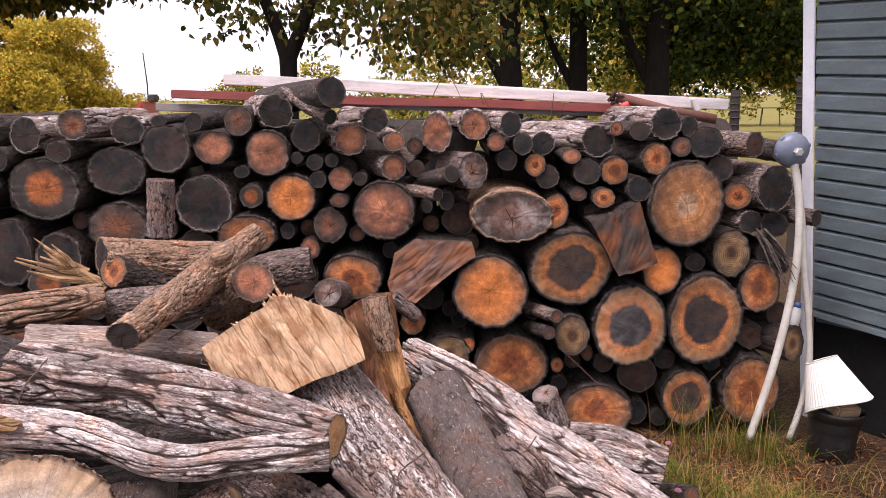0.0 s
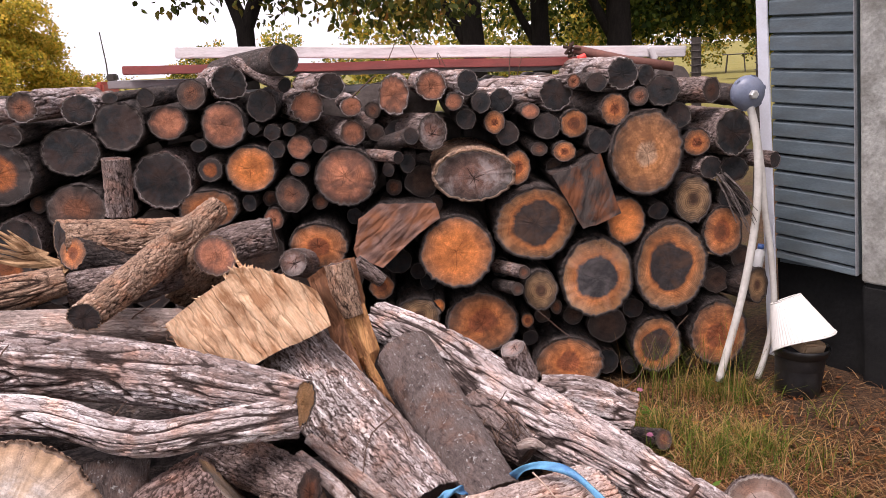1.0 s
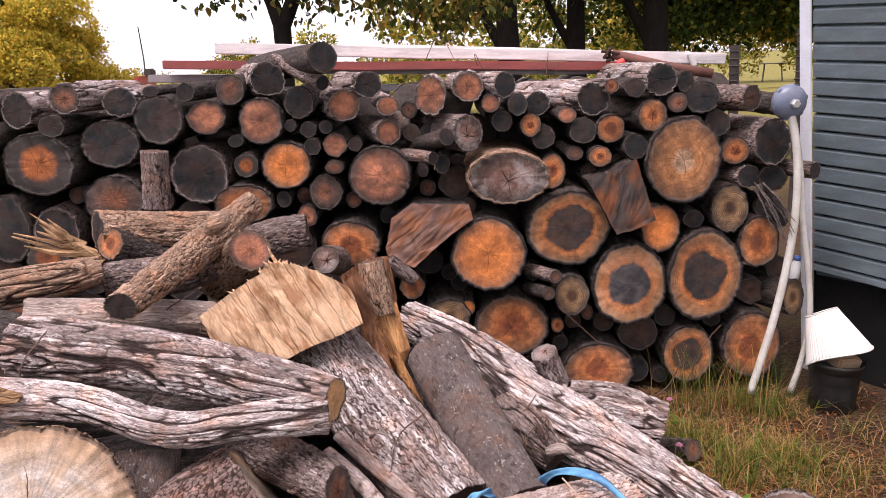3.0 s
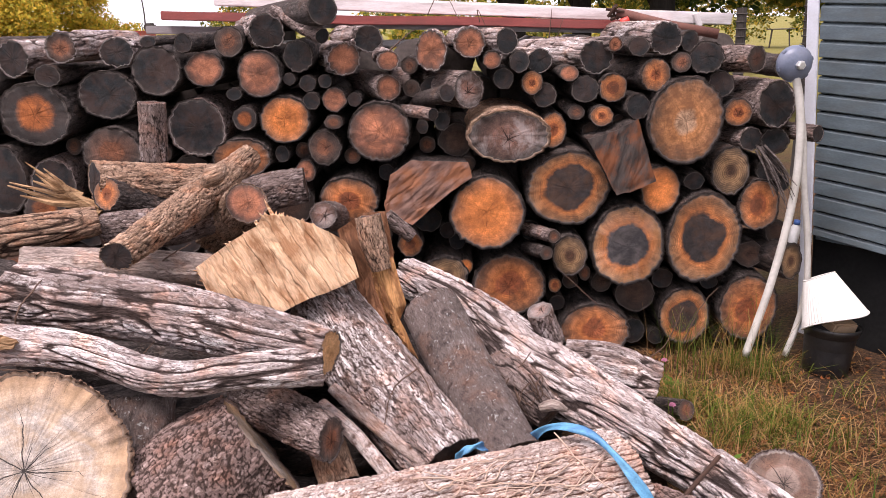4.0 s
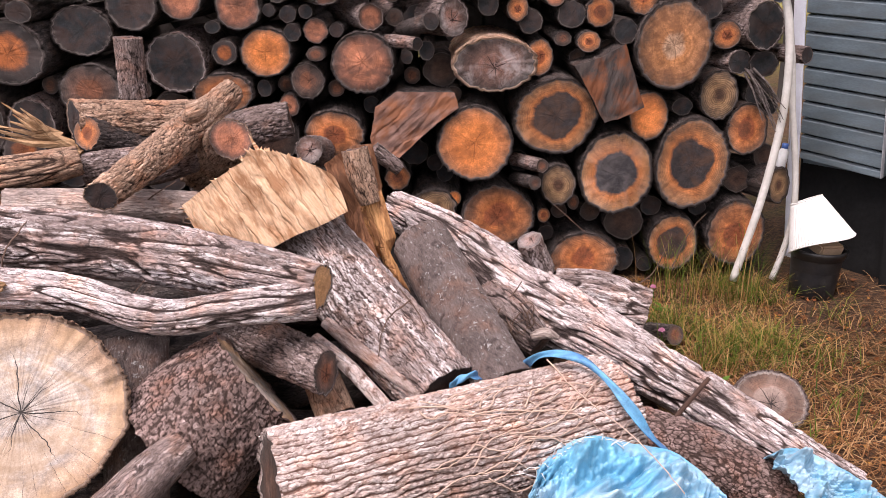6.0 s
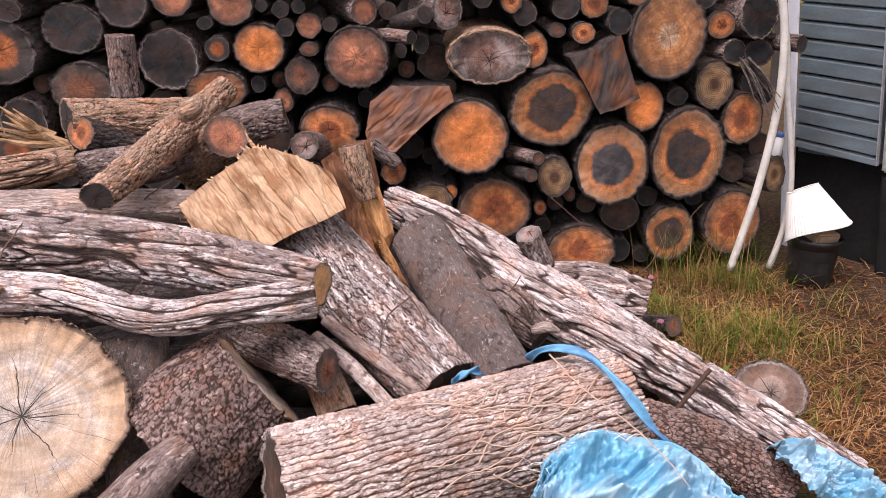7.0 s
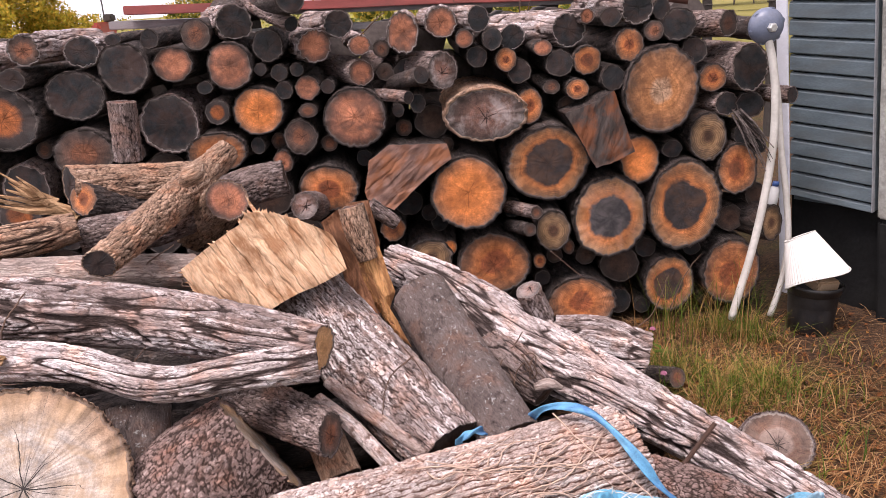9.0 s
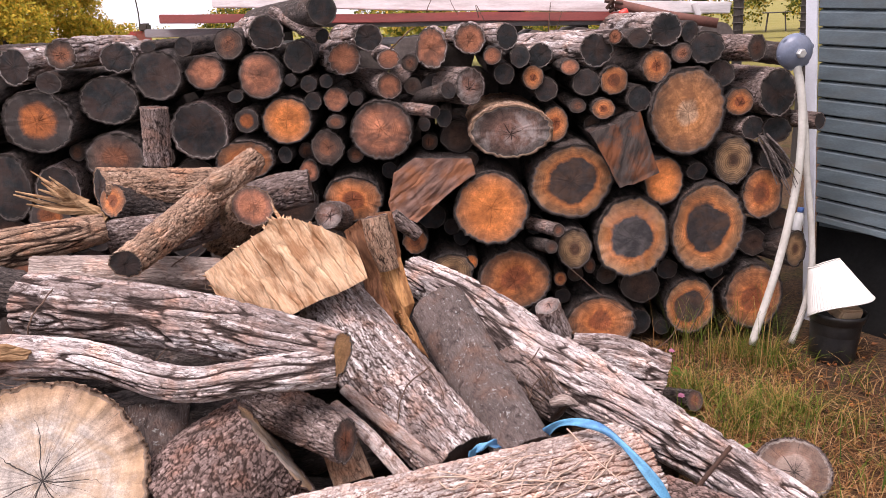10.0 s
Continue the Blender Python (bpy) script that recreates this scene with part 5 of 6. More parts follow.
def lathe(bm, profile, seg=40, m=Matrix()):
    rings = [[bm.verts.new(m @ Vector((r * math.cos(2 * math.pi * k / seg), r * math.sin(2 * math.pi * k / seg), z))) for k in range(seg)] for r, z in profile]
    for a, b in zip(rings, rings[1:]):
        for k in range(seg):
            bm.faces.new((a[k], a[(k + 1) % seg], b[(k + 1) % seg], b[k]))


def make_cap():
    m = Matrix.Translation(CAP) @ Vector((0.12, -1.0, -0.1)).to_track_quat("Z", "Y").to_matrix().to_4x4()
    ob = thing("tank_lid", "round blue-grey enamelled lid with a metal nut", "lid", m=m)
    bm = bmesh.new()
    lathe(bm, [(0.0005, -0.05), (0.055, -0.05), (0.066, -0.03), (0.073, -0.028), (0.076, -0.012), (0.073, 0.002), (0.066, 0.014), (0.05, 0.026), (0.03, 0.033), (0.0005, 0.035)], 48)
    lid = part("lid", bm_mesh("lid", bm, M_CAP, True), ob)
    for k in range(6):
        bm = bmesh.new()
        box(bm, (0.012, 0.02, 0.022), Matrix.Rotation(k * math.pi / 3 + 0.3, 4, "Z") @ Matrix.Translation((0.072, 0, -0.006)), 0.003)
        part("lug", bm_mesh("lug", bm, M_CAP), lid)
    bm = bmesh.new()
    lathe(bm, [(0.0005, 0.03), (0.02, 0.031), (0.019, 0.05), (0.014, 0.054), (0.0005, 0.054)], 6)
    part("nut", bm_mesh("nut", bm, M_NUT), lid, "bare metal nut")


make_cap()


def make_pail():
    x, y, z = BUCKET
    z = GROUND - 0.005
    ob = thing("bucket", "black plastic bucket standing on the ground by the shed", "bucket", m=pose(x, y, z, 0, 3.0, 0) @ Matrix.Diagonal((0.88, 0.88, 0.93, 1)))
    bm = bmesh.new()
    lathe(bm, [(0.0005, 0.0), (0.104, 0.0), (0.110, 0.006), (0.118, 0.11), (0.123, 0.20), (0.126, 0.204), (0.132, 0.206), (0.138, 0.232), (0.142, 0.236), (0.142, 0.250), (0.136, 0.252), (0.132, 0.246), (0.126, 0.20), (0.106, 0.012), (0.0005, 0.01)], 56)
    part("pail", bm_mesh("pail", bm, M_PAIL, True), ob)
    bm = bmesh.new()
    box(bm, (0.13, 0.09, 0.05), pose(0.03, -0.03, 0.24, 12, 8, 20), 0.008)
    card = new("carton", bm_mesh("carton", bm, M_CARD))
    card.matrix_world = pose(x, y, z)
    tagged(card, "tan cardboard scrap lying in the bucket", "carton")
    # pleated shade, tipped over the bucket
    m = pose(x + 0.012, y - 0.02, z + 0.258, -21, -17, 0)
    shade = thing("lampshade", "white pleated lampshade tipped over the bucket", "lampshade", m=m)
    seg, rows = 220, 14
    k_size = 0.9
    v = []
    for i in range(rows):
        t = i / (rows - 1)
        r = 0.158 + (0.076 - 0.158) * t
        for k in range(seg):
            a = 2 * math.pi * k / seg
            pr = r + (0.0035 if (k // 2) % 2 else -0.0015) * (1 - 0.5 * t)
            v.append((k_size * pr * math.cos(a), k_size * pr * math.sin(a), 0.205 * t + 0.012 * math.sin(2 * a) * (1 - t)))
    me = grid_mesh("pleats", v, rows, seg, M_SHADE)
    sh = part("pleats", me, shade)
    sol = sh.modifiers.new("thickness", "SOLIDIFY")
    sol.thickness = 0.002
    for z0, r0, nm in ((0.003, 0.1435, "lower_band"), (0.203, 0.069, "upper_band")):
        bm = bmesh.new()
        tube(bm, [(r0 * math.cos(a), r0 * math.sin(a), z0 + (0.012 * math.sin(2 * a) if z0 < 0.1 else 0)) for a in [2 * math.pi * k / 60 for k in range(61)]], 0.0035, 6)
        part(nm, bm_mesh(nm, bm, M_SHADE, True), sh)


make_pail()

bm = bmesh.new()
lathe(bm, [(0.0005, 0.0), (0.02, 0.0), (0.023, 0.006), (0.023, 0.075), (0.012, 0.092), (0.012, 0.108), (0.0005, 0.11)], 20, pose(1.616, 3.66, 0.605, 0, 8, 0))
bottle = tagged(new("bottle", bm_mesh("bottle", bm, plain("white_plastic", (0.7, 0.7, 0.68), 0.4, 0.1), True)), "small white plastic bottle lying on the logs behind the hoses", "bottle")
bm = bmesh.new()
lathe(bm, [(0.0125, 0.09), (0.0145, 0.091), (0.0145, 0.112), (0.0005, 0.114)], 20, pose(1.616, 3.66, 0.605, 0, 8, 0))
part("bottle_cap", bm_mesh("bottle_cap", bm, plain("blue_plastic", (0.06, 0.13, 0.35), 0.4, 0.1), True), bottle, "blue plastic cap")

M_PIPE = plain("rusty_brown_pipe", (0.14, 0.060, 0.045), 0.8, 0.3, 20, 120)
bm = bmesh.new()
tube(bm, PIPE, 0.024, 16)
pipe = tagged(new("pipe", bm_mesh("pipe", bm, M_PIPE, True)), "rusty brown pipe lying on the boards", "pipe")
bm = bmesh.new()
for k in range(9):
    tube(bm, [Vector(PIPE[0]) + Vector((0.03 * math.cos(k * 2.1), 0.03 * math.sin(k * 1.3) - 0.01, 0.03 * math.sin(k * 2.1))), Vector(PIPE[0]) + Vector((-0.03 + 0.03 * math.cos(k), -0.02, 0.04 * math.sin(k * 3.0)))], 0.008, 6)
part("clamp", bm_mesh("clamp", bm, M_RUST), pipe, "dark rusted clamp")
bm = bmesh.new()
lathe(bm, [(0.0005, -0.02), (0.018, -0.02), (0.02, -0.012), (0.02, 0.012), (0.018, 0.02), (0.0005, 0.02)], 16, Matrix.Translation(KNOB) @ Matrix.Rotation(1.2, 4, "Y"))
box(bm, (0.05, 0.018, 0.016), Matrix.Translation(KNOB) @ pose(0.005, 0, -0.012, 0, 15, 0), 0.004)
tagged(new("red_knob", bm_mesh("red_knob", bm, plain("bright_red_plastic", (0.62, 0.05, 0.035), 0.4, 0.1), True)), "bright red plastic knob on the rusty pipe", "knob")

bm = bmesh.new()
tube(bm, [ROD[0], ROD[1]], 0.007, 8)
tagged(new("iron_bar", bm_mesh("iron_bar", bm, M_RUST)), "thin rusty iron bar leaning on the trunk", "bar")


def ribbon(name, points, width, mat, label, face=(0.1, -0.75, 0.65)):
    p = spline(points, 60)
    f = np.array(face)
    verts, faces = [], []
    for i in range(60):
        d = p[min(i + 1, 59)] - p[max(i - 1, 0)]
        w = np.cross(d, f)
        w /= np.linalg.norm(w)
        n = np.cross(w, d)
        n /= np.linalg.norm(n)
        wd = width * (0.8 + 0.25 * math.sin(i * 0.31))
        for k in range(5):
            s = (k - 2) / 4
            verts.append(p[i] + w * wd * s + n * (0.006 * math.cos(s * 5 + i * 0.2)))
    for i in range(59):
        for k in range(4):
            a = i * 5 + k
            faces.append((a, a + 1, a + 6, a + 5))
    ob = new(name, mesh_of(name, verts, faces, mat))
    ob.modifiers.new("thickness", "SOLIDIFY").thickness = 0.002
    return tagged(ob, label, "strap")


ribbon("strap_end", [(0.045, 2.000, 0.470), (0.070, 1.975, 0.508), (0.105, 1.985, 0.516), (0.130, 2.010, 0.490)], 0.022, M_STRAP, "short end of blue webbing tucked behind the corky log")
ribbon("strap", STRAP, 0.027, M_STRAP, "blue webbing strap slung round the corky log")


def cloth(name, top, bottom, label, seed, fold=0.05, frays=0):
    """A crumpled sheet between an upper and a lower edge."""
    n, rows = 190, 140
    a, b = spline(top, n), spline(bottom, n)
    t = np.linspace(0, 1, rows)[:, None, None]
    g = a[None] * (1 - t) + b[None] * t
    uv = np.stack(np.meshgrid(np.linspace(0, 3.2, n), np.linspace(0, 2.0, rows)), -1).reshape(-1, 2)
    q = np.concatenate([uv, np.zeros((len(uv), 1))], 1)
    w = q + np.stack([smooth_noise(q * 1.2, seed), smooth_noise(q * 1.2 + 9, seed), 0 * q[:, 0]], 1) * 0.5
    h = (1 - 2 * np.abs(smooth_noise(w * (2.0, 1.2, 1), seed + 1))) * 0.55
    # sharp straight creases that run in several directions and fade in and out
    rng = random.Random(seed)
    for k in range(10):
        f = 1.1 * 1.26 ** k
        a = math.pi / 2 - 0.9 + rng.uniform(-0.5, 0.5) + (0.9 if k % 2 else 0.0)
        along = (q[:, 0] * math.sin(a) + q[:, 1] * math.cos(a)) * f + rng.random() + smooth_noise(q * 0.7 + k, seed) * 0.35
        crease = np.abs((along % 1.0) - 0.5) * 2
        fade = np.clip(0.5 + 1.6 * smooth_noise(q * 1.5 + 3.7 * k, seed + k), 0, 1)
        h = h + (0.6 * crease + np.clip((crease - 0.6) / 0.4, 0, 1)) * fade * 1.1 / f ** 0.95
    h = h - h.mean()
    edge = np.clip(np.repeat(t.ravel(), n) * 4, 0.06, 1)
    v = g.reshape(-1, 3) + np.outer(h * edge * fold, (0.05, -0.55, 0.83)) + np.outer(np.sin(np.repeat(t.ravel(), n) * math.pi) * 0.05, (0, -0.5, 0.8))
    o = Vector(v[0])
    ob = thing(name, label, "tarpaulin", m=Matrix.Translation(o))
    sheet = part("sheet", grid_mesh("sheet", v - np.array(o), rows, n, M_TARP, False), ob)
    sheet.modifiers.new("thickness", "SOLIDIFY").thickness = 0.002
    # the rolled hem along the upper edge, and threads that fray from it
    bm = bmesh.new()
    tube(bm, [tuple(v[k] - np.array(o)) for k in range(0, n, 3)], 0.0035, 8)
    part("hem", bm_mesh("hem", bm, M_TARP, True), ob)
    for k in range(frays):
        i = rng.randrange(4, n // 2)
        p = Vector(v[i + n * rng.randrange(0, 12)]) - o + Vector((0, -0.004, 0.006))
        d = Vector((rng.uniform(-0.07, 0.07), rng.uniform(-0.03, 0.01), rng.uniform(-0.01, 0.035)))
        bm = bmesh.new()
        tube(bm, [p, p + d * 0.5 + Vector((0, -0.004, 0.012)), p + d], 0.0013, 5, 0.5)
        part("frayed_thread", bm_mesh("frayed_thread", bm, M_FRAY), ob, "pale frayed plastic thread")
    return ob


cloth("tarpaulin", TARP_TOP, TARP_LOW, "crumpled faded blue tarpaulin lying on the heap", 3, frays=26)
cloth("tarpaulin", TARP2_TOP, TARP2_LOW, "fold of blue tarpaulin bunched on the grey log", 8, 0.032)


def strand(name, points, mat, radius, label, rng):
    p = spline(points, 24)
    p = p + np.array([[rng.uniform(-0.0016, 0.0016) for _ in range(3)] for _ in p])
    bm = bmesh.new()
    tube(bm, [tuple(q) for q in p], radius * rng.uniform(0.7, 1.3), 6, 0.5)
    tagged(new(name, bm_mesh(name, bm, mat, True)), label, name, "strands on the heap")


STRAND = random.Random(12)


def twig(*points):
    strand("twig", points, M_TWIG, 0.003, "thin brown twig caught in the heap", STRAND)


def vines():
    """Dry vines that cling to the camera's side and top of the corky log."""
    axis = spline(CORKY, 60)
    for k in range(34):
        u, a = STRAND.uniform(0.35, 0.8), STRAND.uniform(0.0, 1.5)
        du, da = STRAND.uniform(0.08, 0.32), STRAND.uniform(-0.7, 0.6)
        pts = []
        for q in (0, 0.25, 0.5, 0.75, 1.0):
            i = min(int((u + du * q) * 59), 58)
            t = Vector(axis[i + 1][:3] - axis[i][:3]).normalized()
            side = t.cross(Vector((0, 0, 1))).normalized()
            th = a + da * q + 0.1 * math.sin(q * 6 + k)
            pts.append(tuple(Vector(axis[i][:3]) + (side * math.cos(th) + side.cross(t) * math.sin(th)) * (axis[i][3] + 0.003)))
        strand("vine", pts, M_VINE, 0.0021, "thin dry vine clinging to the corky log", STRAND)


vines()
for k in range(22):
    x, y, z = (STRAND.uniform(-1.35, -1.1), STRAND.uniform(2.2, 2.34), STRAND.uniform(0.62, 0.8)) if k < 16 else (STRAND.uniform(-0.85, -0.65), 2.5, STRAND.uniform(0.82, 0.95))
    twig((x, y, z), (x + STRAND.uniform(-0.06, 0.1), y - 0.02, z + STRAND.uniform(-0.05, 0.05)), (x + STRAND.uniform(-0.12, 0.16), y, z + STRAND.uniform(-0.08, 0.08)))
twig((-1.163, 2.100, 0.804), (-1.148, 2.100, 0.887), (-1.128, 2.200, 0.936), (-1.147, 2.300, 0.948))
twig((-1.307, 2.300, 0.841), (-1.267, 2.300, 0.901), (-1.201, 2.300, 0.933))
twig((-0.815, 2.050, 0.757), (-0.771, 2.080, 0.801))
twig((-0.088, 2.200, 0.692), (-0.026, 2.150, 0.604), (-0.015, 2.100, 0.502), (0.002, 2.080, 0.457))
twig((-0.056, 2.180, 0.664), (-0.132, 2.150, 0.609), (-0.161, 2.100, 0.509))
twig((0.112, 2.400, 0.472), (0.187, 2.420, 0.489), (0.264, 2.450, 0.552), (0.297, 2.500, 0.570))
twig((0.198, 2.350, 0.421), (0.258, 2.400, 0.444), (0.251, 2.420, 0.486))
twig((-0.057, 4.200, 1.668), (0.016, 4.200, 1.785), (0.100, 4.200, 1.644))
twig((0.201, 4.200, 1.629), (0.192, 4.200, 1.686), (0.244, 4.200, 1.586))
twig((0.546, 4.200, 1.541), (0.559, 4.200, 1.682))
twig((0.575, 4.200, 1.512), (0.616, 4.200, 1.639))
twig((-0.210, 3.600, 1.514), (-0.122, 3.600, 1.587), (-0.097, 3.600, 1.599))
twig((0.548, 3.500, 0.521), (0.690, 3.500, 0.387), (0.795, 3.500, 0.306))
twig((1.078, 3.450, 0.216), (1.146, 3.450, 0.375), (1.216, 3.450, 0.467))
twig((0.854, 3.400, 0.133), (0.976, 3.400, 0.211), (1.055, 3.400, 0.394))
twig((-10.795, 20.000, 1.517), (-10.089, 20.000, 1.712), (-9.405, 20.000, 1.705))
for k in range(22):
    x, y, z = 0.27 + STRAND.uniform(-0.07, 0.07), 2.40 + STRAND.uniform(-0.03, 0.03), 0.50 + STRAND.uniform(-0.05, 0.05)
    strand("root_fibre", [(x, y, z), (x + STRAND.uniform(-0.03, 0.05), y - 0.03, z - STRAND.uniform(0.0, 0.05)), (x + STRAND.uniform(-0.05, 0.06), y - 0.03, z - STRAND.uniform(0.03, 0.11))], M_TWIG, 0.002, "thin brown fibre hanging from the rotten root", STRAND)
strand("cord", [(0.292, 1.860, 0.618), (0.375, 1.760, 0.559), (0.476, 1.660, 0.506), (0.563, 1.540, 0.433)], M_VINE, 0.003, "pale dry cord slung over the corky log", STRAND)

# ---- grass and straw ----
L_GRASS = leafy("grass_blades", (0.0, (0.036, 0.068, 0.008)), (0.6, (0.12, 0.155, 0.022)), (0.68, (0.26, 0.18, 0.048)), (1.0, (0.40, 0.23, 0.10)))
L_STRAW = leafy("dry_straw", (0.0, (0.09, 0.042, 0.018)), (0.5, (0.24, 0.11, 0.042)), (1.0, (0.44, 0.28, 0.14)))
L_LEAF = leafy("fallen_leaves", (0.0, (0.10, 0.042, 0.022)), (0.7, (0.27, 0.10, 0.035)), (1.0, (0.40, 0.20, 0.05)))


def blades(name, spots, mat, label, lying=False):
    """spots: (x, y, height, width, lean angle, lean amount)."""
    verts, faces = [], []
    for x, y, h, w, a, lean in spots:
        z = ground_height(x, y) - 0.004
        dx, dy = math.cos(a), math.sin(a)
        base = len(verts)
        n = 4
        for i in range(n):
            t = i / (n - 1)
            out = lean * h * t * t
            up = h * t * (1 - 0.35 * lean * t) if not lying else 0.012 + 0.02 * math.sin(t * 3.1)
            if lying:
                out = h * t
            ww = w * (1 - t * 0.85) / 2
            verts += [(x + dx * out - dy * ww, y + dy * out + dx * ww, z + up), (x + dx * out + dy * ww, y + dy * out - dx * ww, z + up)]
        for i in range(n - 1):
            b = base + 2 * i
            faces.append((b, b + 1, b + 3, b + 2))
    ob = new(name, mesh_of(name, verts, faces, mat))
    return tagged(ob, label, name.replace("_", " "), kind="stuff")


def litter(spots):
    """Fallen leaves, each pointed, folded along its rib and curled: (x, y, size, turn, tilt)."""
    verts, faces = [], []
    shape = ((0, 0, 0), (0.3, 0.3, 0.1), (0.55, 0.2, 0.12), (1, 0, 0.22), (0.55, -0.2, 0.12), (0.3, -0.3, 0.1), (0.45, 0, 0.0))
    for x, y, s, a, tilt in spots:
        m = Matrix.Translation((x, y, ground_height(x, y) + 0.008)) @ Matrix.Rotation(a, 4, "Z") @ Matrix.Rotation(tilt, 4, "X") @ Matrix.Diagonal((s, s, s, 1))
        b = len(verts)
        verts += [m @ Vector(p) for p in shape]
        faces += [(b + k, b + (k + 1) % 6, b + 6) for k in range(6)]
    tagged(new("fallen_leaves", mesh_of("fallen_leaves", verts, faces, L_LEAF, False)), "fallen brown and orange leaves on the earth", "fallen leaves", kind="stuff")


def sow():
    rng = random.Random(21)
    tufts, straw, leaves = [], [], []
    clumps = [(rng.uniform(0.75, 2.2), rng.uniform(2.15, 3.62)) for _ in range(95)]
    clumps += [(rng.uniform(0.95, 1.55), rng.uniform(2.75, 3.6)) for _ in range(130)]
    clumps += [(rng.uniform(1.5, 3.2), rng.uniform(2.2, 3.3)) for _ in range(30)]
    for cx, cy in clumps:
        if (cx - BUCKET[0]) ** 2 + (cy - BUCKET[1]) ** 2 < 0.06 or cy > 3.25 and cx > 1.6:
            continue
        if noise.noise(Vector((cx * 2.3, cy * 2.3, 3.0))) < (-0.12 if cx < 1.5 else 0.2):
            continue
        if cy < 2.75 and cx > 1.2 and rng.random() < 0.6:
            continue
        lush = max(0.25, min(1.0, 1.5 - abs(cx - 1.25) * 1.2))
        for _ in range(int(22 * lush) + 4):
            x, y = rng.gauss(cx, 0.05), rng.gauss(cy, 0.05)
            tufts.append((x, y, rng.uniform(0.03, 0.16) * (0.45 + 0.6 * lush), rng.uniform(0.0028, 0.006), rng.uniform(0, 6.28), rng.uniform(0.3, 1.3)))
    for _ in range(150):
        tufts.append((rng.uniform(0.95, 1.5), rng.uniform(3.3, 3.62), rng.uniform(0.2, 0.42), 0.004, rng.uniform(0, 6.28), rng.uniform(0.2, 0.7)))
    for _ in range(14000):
        x, y = rng.uniform(0.7, 3.4), rng.uniform(2.0, 3.7)
        if x > 1.45 and rng.random() < 0.4:
            continue
        if x > 1.6 and y > 3.15 and rng.random() < 0.75:
            x, y = x - 0.9, y - 0.9
        straw.append((x, y, rng.uniform(0.03, 0.16), rng.uniform(0.002, 0.005), rng.uniform(0, 6.28), 0))
    for _ in range(2400):
        x, y = rng.uniform(0.8, 3.2), rng.uniform(2.1, 3.7)
        if x > 1.6 and y > 3.1 and rng.random() < 0.75:
            continue
        leaves.append((x, y, rng.uniform(0.014, 0.034), rng.uniform(0, 6.28), rng.uniform(-0.5, 0.5)))
    blades("grass", tufts, L_GRASS, "tufts of green and yellowing grass")
    blades("straw", straw, L_STRAW, "dry straw strewn over the earth", True)
    litter(leaves)


sow()



def weeds():
    green = leafy("fresh_green_weed", (0.0, (0.05, 0.11, 0.018)), (1.0, (0.11, 0.19, 0.03)))
    pink = plain("pink_clover", (0.55, 0.22, 0.34), 0.8, 0.2)
    rng = np.random.RandomState(6)
    for x, y in WEEDS:
        z = ground_height(x, y)
        verts, faces = [], []
        for k in range(14):
            a, t = rng.uniform(0, 6.28), rng.uniform(0.2, 1.0)
            d, h, s = rng.uniform(0.01, 0.05), rng.uniform(0.02, 0.07), rng.uniform(0.012, 0.024)
            c, w = np.array((x + d * math.cos(a), y + d * math.sin(a), z + h)), np.array((math.cos(a), math.sin(a), t * 0.5))
            u = np.array((-math.sin(a), math.cos(a), 0.1))
            b = len(verts)
            verts += [c - w * s * 0.6, c + u * s * 0.5, c + w * s, c - u * s * 0.5, np.array((x, y, z - 0.003)), np.array((x + 0.002, y, z - 0.003))]
            faces += [(b, b + 1, b + 2, b + 3), (b + 4, b + 5, b)]
        tagged(new("weed", mesh_of("weed", verts, faces, green)), "small fresh green weed in the grass", "weed", "weeds in the grass")
    for x, y in FLOWERS:
        z = ground_height(x, y)
        ob = thing("clover", "pink clover flower in the grass", "flower", "clover in the grass", m=Matrix.Translation((x, y, z)))
        bm = bmesh.new()
        tube(bm, [(0, 0, -0.004), (0.005, 0, 0.06), (0.0, 0, 0.12)], 0.002, 6)
        part("stem", bm_mesh("stem", bm, green), ob)
        bm = bmesh.new()
        for k in range(26):
            d = Vector((math.cos(k * 2.4) * math.sqrt(1 - (k / 26) ** 2), math.sin(k * 2.4) * math.sqrt(1 - (k / 26) ** 2), k / 26))
            tube(bm, [Vector((0, 0, 0.118)), Vector((0, 0, 0.118)) + d * 0.014], 0.003, 4, 0.5)
        part("blossom", bm_mesh("blossom", bm, pink), ob)


weeds()


